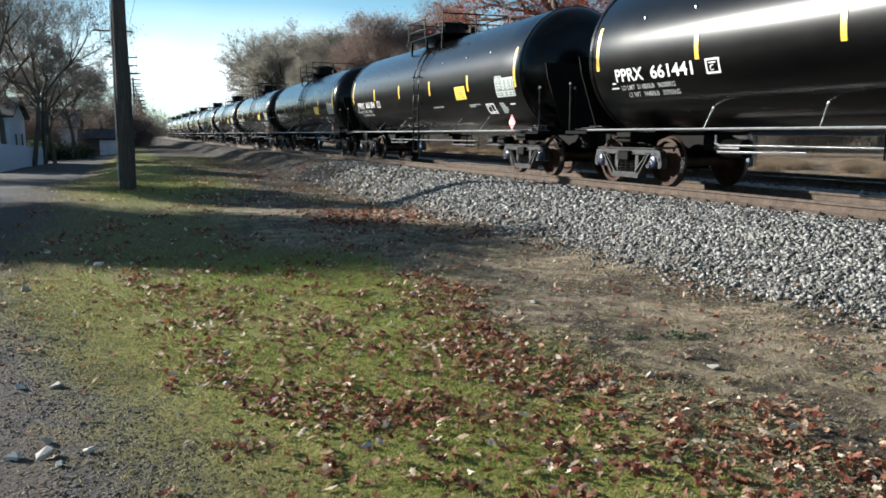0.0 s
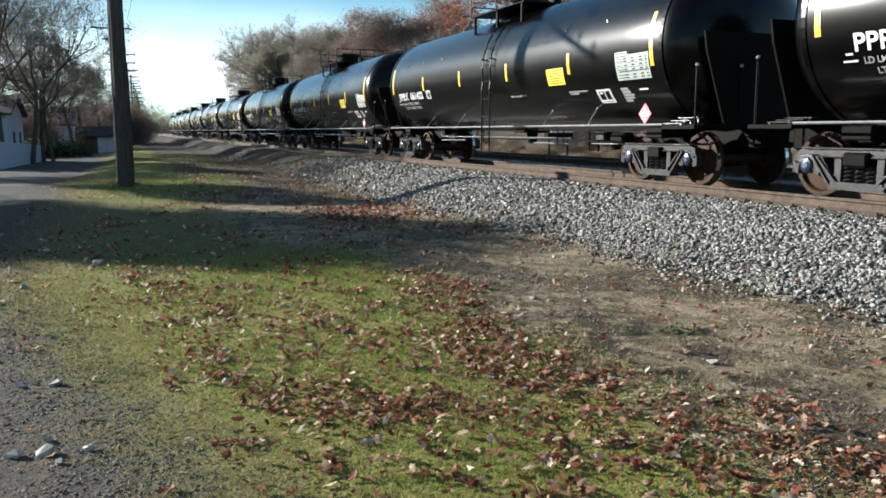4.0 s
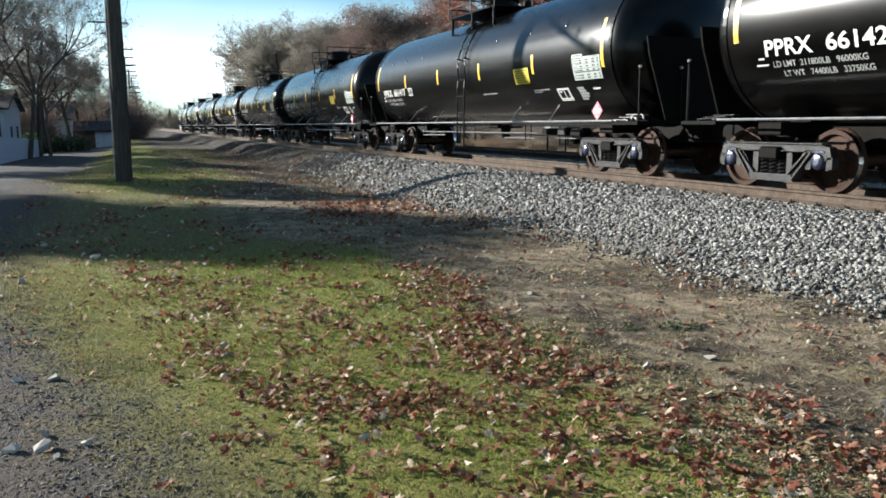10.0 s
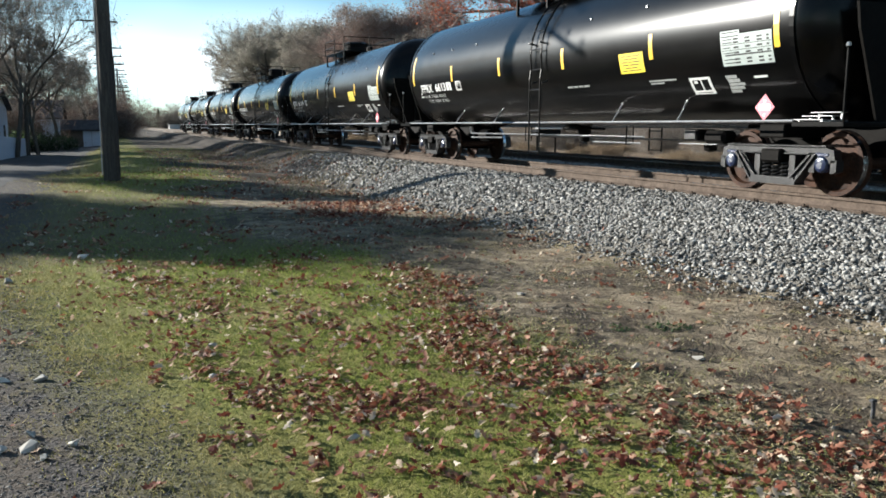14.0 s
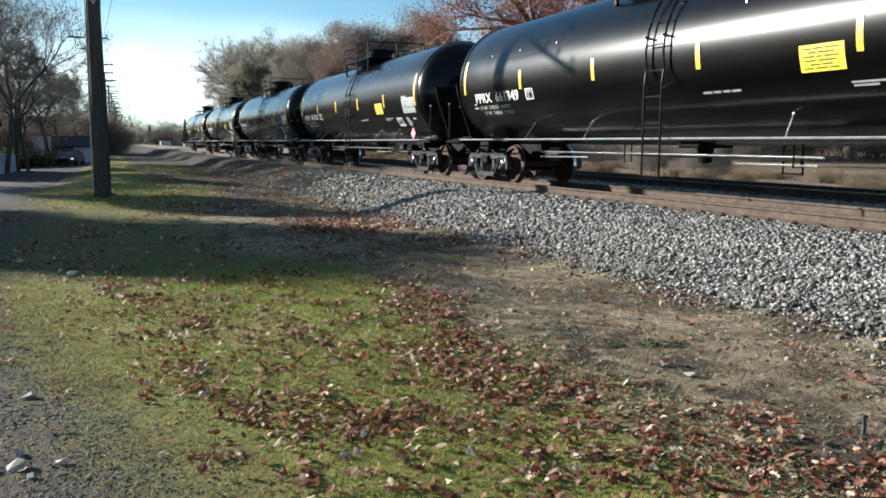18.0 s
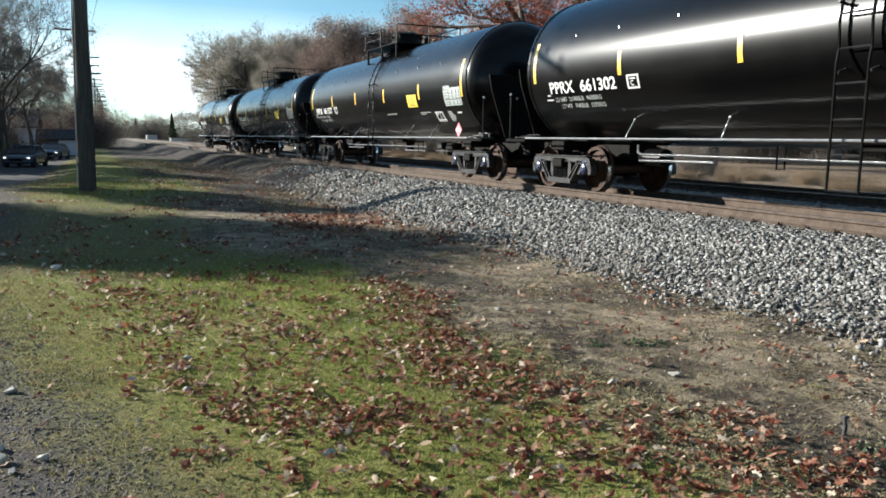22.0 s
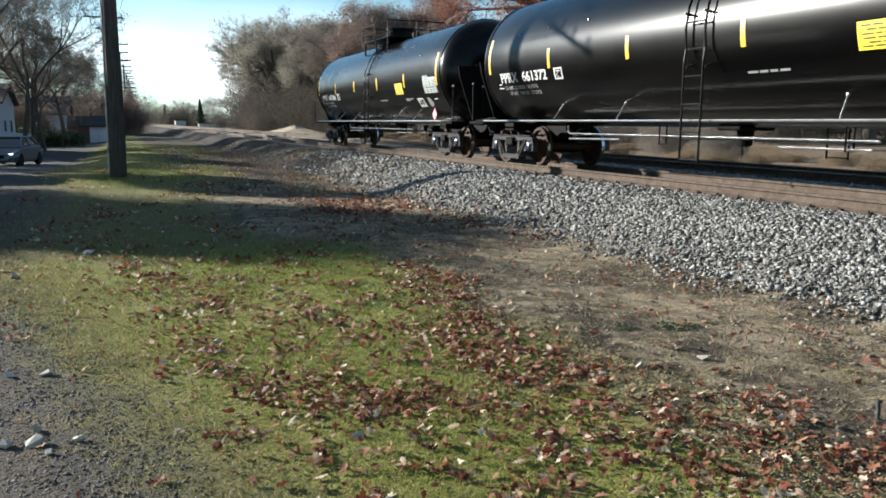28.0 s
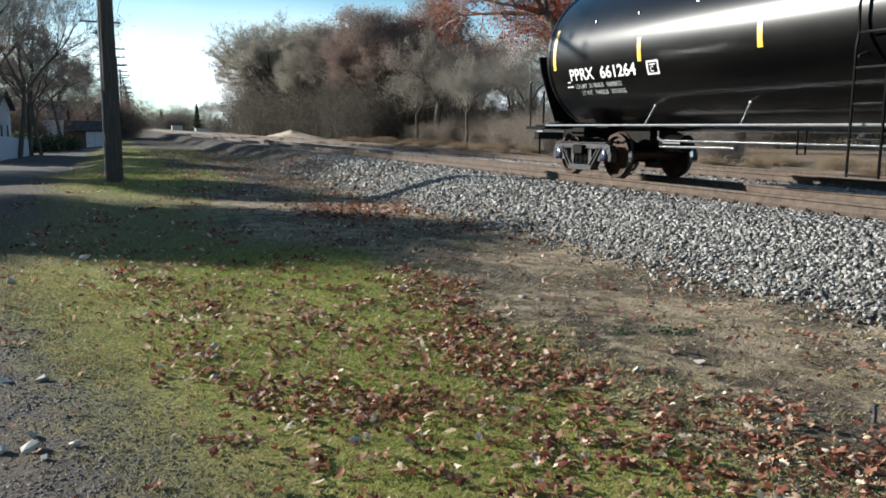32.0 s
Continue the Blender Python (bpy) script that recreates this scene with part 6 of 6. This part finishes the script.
def build_stones():
    rng = np.random.default_rng(9)
    pale = mat_stone("pale_limestone", (0.26, 0.235, 0.20), (0.44, 0.41, 0.36), (0.58, 0.55, 0.49))
    # single stones that lie about on the verge and the grass
    spots = [(-0.53, 5.08, 0.042), (-0.50, 4.86, 0.06), (-0.68, 4.90, 0.045), (-0.43, 4.70, 0.03), (-0.79, 6.31, 0.045), (-0.56, 6.27, 0.045), (-0.28, 4.85, 0.035), (0.70, 6.76, 0.04), (1.22, 4.36, 0.035), (-0.42, 11.94, 0.08), (3.60, 4.95, 0.05), (4.22, 4.98, 0.045), (3.78, 3.71, 0.04), (4.08, 7.72, 0.05), (2.94, 8.52, 0.05), (0.6, 5.9, 0.035), (0.75, 5.62, 0.04), (-1.19, 10.27, 0.07)]
    for x, y, s in spots:
        bm = bmesh.new()
        for q in rng.normal(0, 1, (10, 3)):
            q = q / np.linalg.norm(q)
            bm.verts.new((q[0] * s * rng.uniform(1.0, 1.5), q[1] * s * rng.uniform(0.7, 1.1), s * 0.35 + q[2] * s * rng.uniform(0.5, 0.8)))
        hull = bmesh.ops.convex_hull(bm, input=bm.verts[:])
        bmesh.ops.delete(bm, geom=[g for g in hull["geom_interior"] if isinstance(g, bmesh.types.BMVert)], context="VERTS")
        me = bpy.data.meshes.new("stone")
        bm.to_mesh(me)
        bm.free()
        me.materials.append(pale)
        ob = new("stone", me)
        ob.rotation_euler = (0, 0, rng.uniform(0, 6.28))
        ob.location = (x, y, float(land(x, y)))
        tagged(ob, "pale angular stone lying on the verge", "stone", group="loose stones")
    n = 16000
    y = rng.uniform(2.2, 12, n)
    x = 0.55 - 0.30 * (y - 4) - rng.exponential(1.0, n) + rng.normal(0, 0.15, n) + 0.35 * wob(y, y, 1.6)
    m = mat_stone("verge_grit", (0.040, 0.036, 0.034), (0.105, 0.096, 0.088), (0.26, 0.245, 0.225))
    v, f = rocks(rng, np.stack([x, y, land(x, y)], 1), rng.uniform(0.005, 0.014, n), OCT_V, OCT_F)
    tagged(new("verge_gravel", raw_mesh("verge_gravel", v, f, m)), "fine grey gravel on the verge", "gravel", kind="stuff")
    # crumbs and twigs on the dirt strip
    n = 46000
    y, x = rng.uniform(2.2, 16, n), rng.uniform(2.3, 7.4, n)
    keep = (wob(x, y, 1.4) + 0.8 * wob(x + 5, y, 4.2) + rng.normal(0, 0.4, n)) > 0.45
    x, y = x[keep], y[keep]
    n = len(x)
    m = mat_stone("dirt_crumbs", (0.10, 0.08, 0.06), (0.24, 0.20, 0.15), (0.42, 0.37, 0.3))
    v, f = rocks(rng, np.stack([x, y, land(x, y)], 1), rng.uniform(0.004, 0.02, n) * rng.uniform(0.4, 1.3, n), OCT_V, OCT_F, 0.6)
    n = 900
    y2, x2 = rng.uniform(2.4, 15, n), rng.uniform(2.9, 7.0, n)
    v2, f2 = rocks(rng, np.stack([x2, y2, land(x2, y2)], 1), rng.uniform(0.012, 0.032, n) * rng.uniform(0.5, 1.2, n), ICO_V, ICO_F, 0.55)
    v, f = np.concatenate([v, v2]), np.concatenate([f, f2 + len(v)])
    tagged(new("dirt_crumbs", raw_mesh("dirt_crumbs", v, f, m)), "crumbs of soil and small stones on bare dirt", "soil", kind="stuff")


def build_weeds():
    w = build_bush("weed", 71, 0.05, 0.3, LEAF_WEED, 200, 14, 0.02)
    plant(w, [(4.23, 6.07, 1.0, 0), (4.65, 5.92, 1.2, 50), (3.2, 6.3, 0.8, 90), (2.9, 7.0, 0.8, 20), (4.30, 3.28, 1.0, 70), (4.38, 3.24, 0.9, 30), (4.43, 3.31, 0.8, 150), (4.18, 6.02, 0.9, 140), (4.76, 5.86, 1.0, 200), (4.58, 5.97, 0.9, 310), (1.9, 6.0, 0.7, 0), (4.2, 3.0, 0.9, 10)], "small green weed in bare dirt", "weed", "weeds")


def build_stake():
    """Broken plastic stub beside the weeds."""
    bm = bmesh.new()
    tube(bm, [(0, 0, -0.02), (0.006, 0, 0.06), (0.002, 0.004, 0.115)], 0.013, 8)
    box(bm, -0.022, 0.018, -0.016, 0.016, 0.105, 0.125, 0.004)
    me = bpy.data.meshes.new("stake")
    bm.to_mesh(me)
    bm.free()
    me.materials.append(plain("dark_stub", (0.03, 0.031, 0.034), 0.6))
    ob = new("stake", me)
    ob.location = (4.36, 3.50, float(land(4.36, 3.50)))
    tagged(ob, "short dark stake standing in bare dirt beside weeds", "stake")


def build_dead_grass():
    """Straw-coloured tufts on the bare strip."""
    rng = np.random.default_rng(15)
    c = np.stack([rng.uniform(2.4, 7.2, 420), rng.uniform(2.4, 17, 420)], 1)
    k = rng.integers(0, 420, 26000)
    n = len(k)
    p = c[k] + rng.normal(0, 1, (n, 2)) * rng.uniform(0.03, 0.16, (420, 1))[k]
    h = rng.uniform(0.01, 0.05, n)
    a = rng.uniform(0, 6.28, n)
    p = np.concatenate([p, land(p[:, 0], p[:, 1])[:, None]], 1)
    d = np.stack([np.cos(a), np.sin(a), 0 * a], 1) * 0.0028
    tip = p + np.stack([rng.normal(0, 1.1, n) * h, rng.normal(0, 1.1, n) * h, h * 0.8], 1)
    v = np.stack([p - d, p + d, tip], 1).reshape(-1, 3)
    # matted stems and leaf crumbs where the lawn gives way to dirt
    n1 = 9000
    y = rng.uniform(2.6, 6.6, n1)
    x = np.interp(y, (2.6, 4.3, 5.4, 6.6), (3.5, 3.45, 3.3, 3.3)) + rng.normal(0, 0.2, n1) + 0.12 * wob(y, y, 2.1)
    ok = (wob(x, y, 2.6) + rng.normal(0, 0.5, n1)) > -0.2
    x, y = x[ok], y[ok]
    q = np.stack([x, y, land(x, y) + rng.uniform(0, 0.01, len(x))], 1)
    h1, a1 = rng.uniform(0.008, 0.03, len(x)), rng.uniform(0, 6.28, len(x))
    d1 = np.stack([np.cos(a1), np.sin(a1), 0 * a1], 1) * rng.uniform(0.003, 0.008, (len(x), 1))
    t1 = q + np.stack([rng.normal(0, 1.5, len(x)) * h1, rng.normal(0, 1.5, len(x)) * h1, h1 * 0.6], 1)
    v = np.concatenate([v, np.stack([q - d1, q + d1, t1], 1).reshape(-1, 3)])
    # longer withered grass on the far bank
    n2 = 6000
    x, y = rng.uniform(4.2, 8.4, n2), rng.uniform(20, 62, n2)
    ok = (wob(x, y, 0.7) + 0.7 * wob(x, y + 3, 1.9) + rng.normal(0, 0.4, n2)) > 0.1
    x, y = x[ok], y[ok]
    q = np.stack([x, y, land(x, y)], 1)
    h2 = rng.uniform(0.05, 0.16, len(x))
    d2 = np.stack([np.full(len(x), 0.012), np.zeros(len(x)), np.zeros(len(x))], 1)
    t2 = q + np.stack([rng.normal(0, 0.7, len(x)) * h2, rng.normal(0, 0.7, len(x)) * h2, h2], 1)
    v = np.concatenate([v, np.stack([q - d2, q + d2, t2], 1).reshape(-1, 3)])
    n = len(v) // 3
    m = Mat("straw", 0.8)
    m.color(m.ramp(m.island(), (0.0, (0.14, 0.11, 0.05)), (0.5, (0.34, 0.27, 0.15)), (0.8, (0.20, 0.21, 0.08)), (1.0, (0.5, 0.42, 0.27))))
    tagged(new("dead_grass", raw_mesh("dead_grass", v, np.arange(3 * n).reshape(-1, 3), m.m)), "straw-coloured dead grass tufts on bare dirt", "grass", kind="stuff")


LEAF_WEED = mat_leaf("green_weed", (0.03, 0.048, 0.022), (0.055, 0.085, 0.04), (0.09, 0.125, 0.065))
build_grass()
build_litter()
build_stones()
build_weeds()
build_stake()
build_dead_grass()


# ---- what moves ----
def train_at(t):
    """Distance that the train has come, in metres; it slows a little."""
    return 6.033 * t - 0.00935 * t * t


def motions():
    for k, car in TRAIN:
        walk(car, [(t, pose(TRACK_X, 154.463 - CAR_PITCH * k - train_at(t), RAIL_TOP)) for t in np.arange(0, 32.01, 2.0)])
    for thing, way in ((DARK_CAR, ((0, 240), (11, 138), (17, 86), (19, 75), (21, 64.8), (23, 54.5), (25, 44), (28, 28), (32, 7))), (SILVER_CAR, ((0, 280), (17, 119), (21, 84), (23, 72), (25, 59), (27.5, 46), (29, 40), (30, 36.5), (32, 30)))):
        rows = []
        for t, y in way:
            x = road_edge(y) - 1.6 - 1.0 * float(sstep(75, 42, y))
            rows.append((t, pose(x, y, float(land(x, y)) + 0.06, 0, 0, -11)))
        walk(thing, rows)
    sets = [o for k, car in TRAIN for o in car.children_recursive if o.name.startswith("wheelset")]
    rows = [(i / 10, pose(0, 0, 0, math.degrees((train_at(i / 10) - train_at(0)) / 0.457))) for i in range(321)]
    walk(sets[0], rows)
    for o in sets[1:]:
        o.rotation_mode = "QUATERNION"
        keys = o.animation_data_create()
        keys.action = sets[0].animation_data.action
        keys.action_slot = sets[0].animation_data.action_slot


motions()
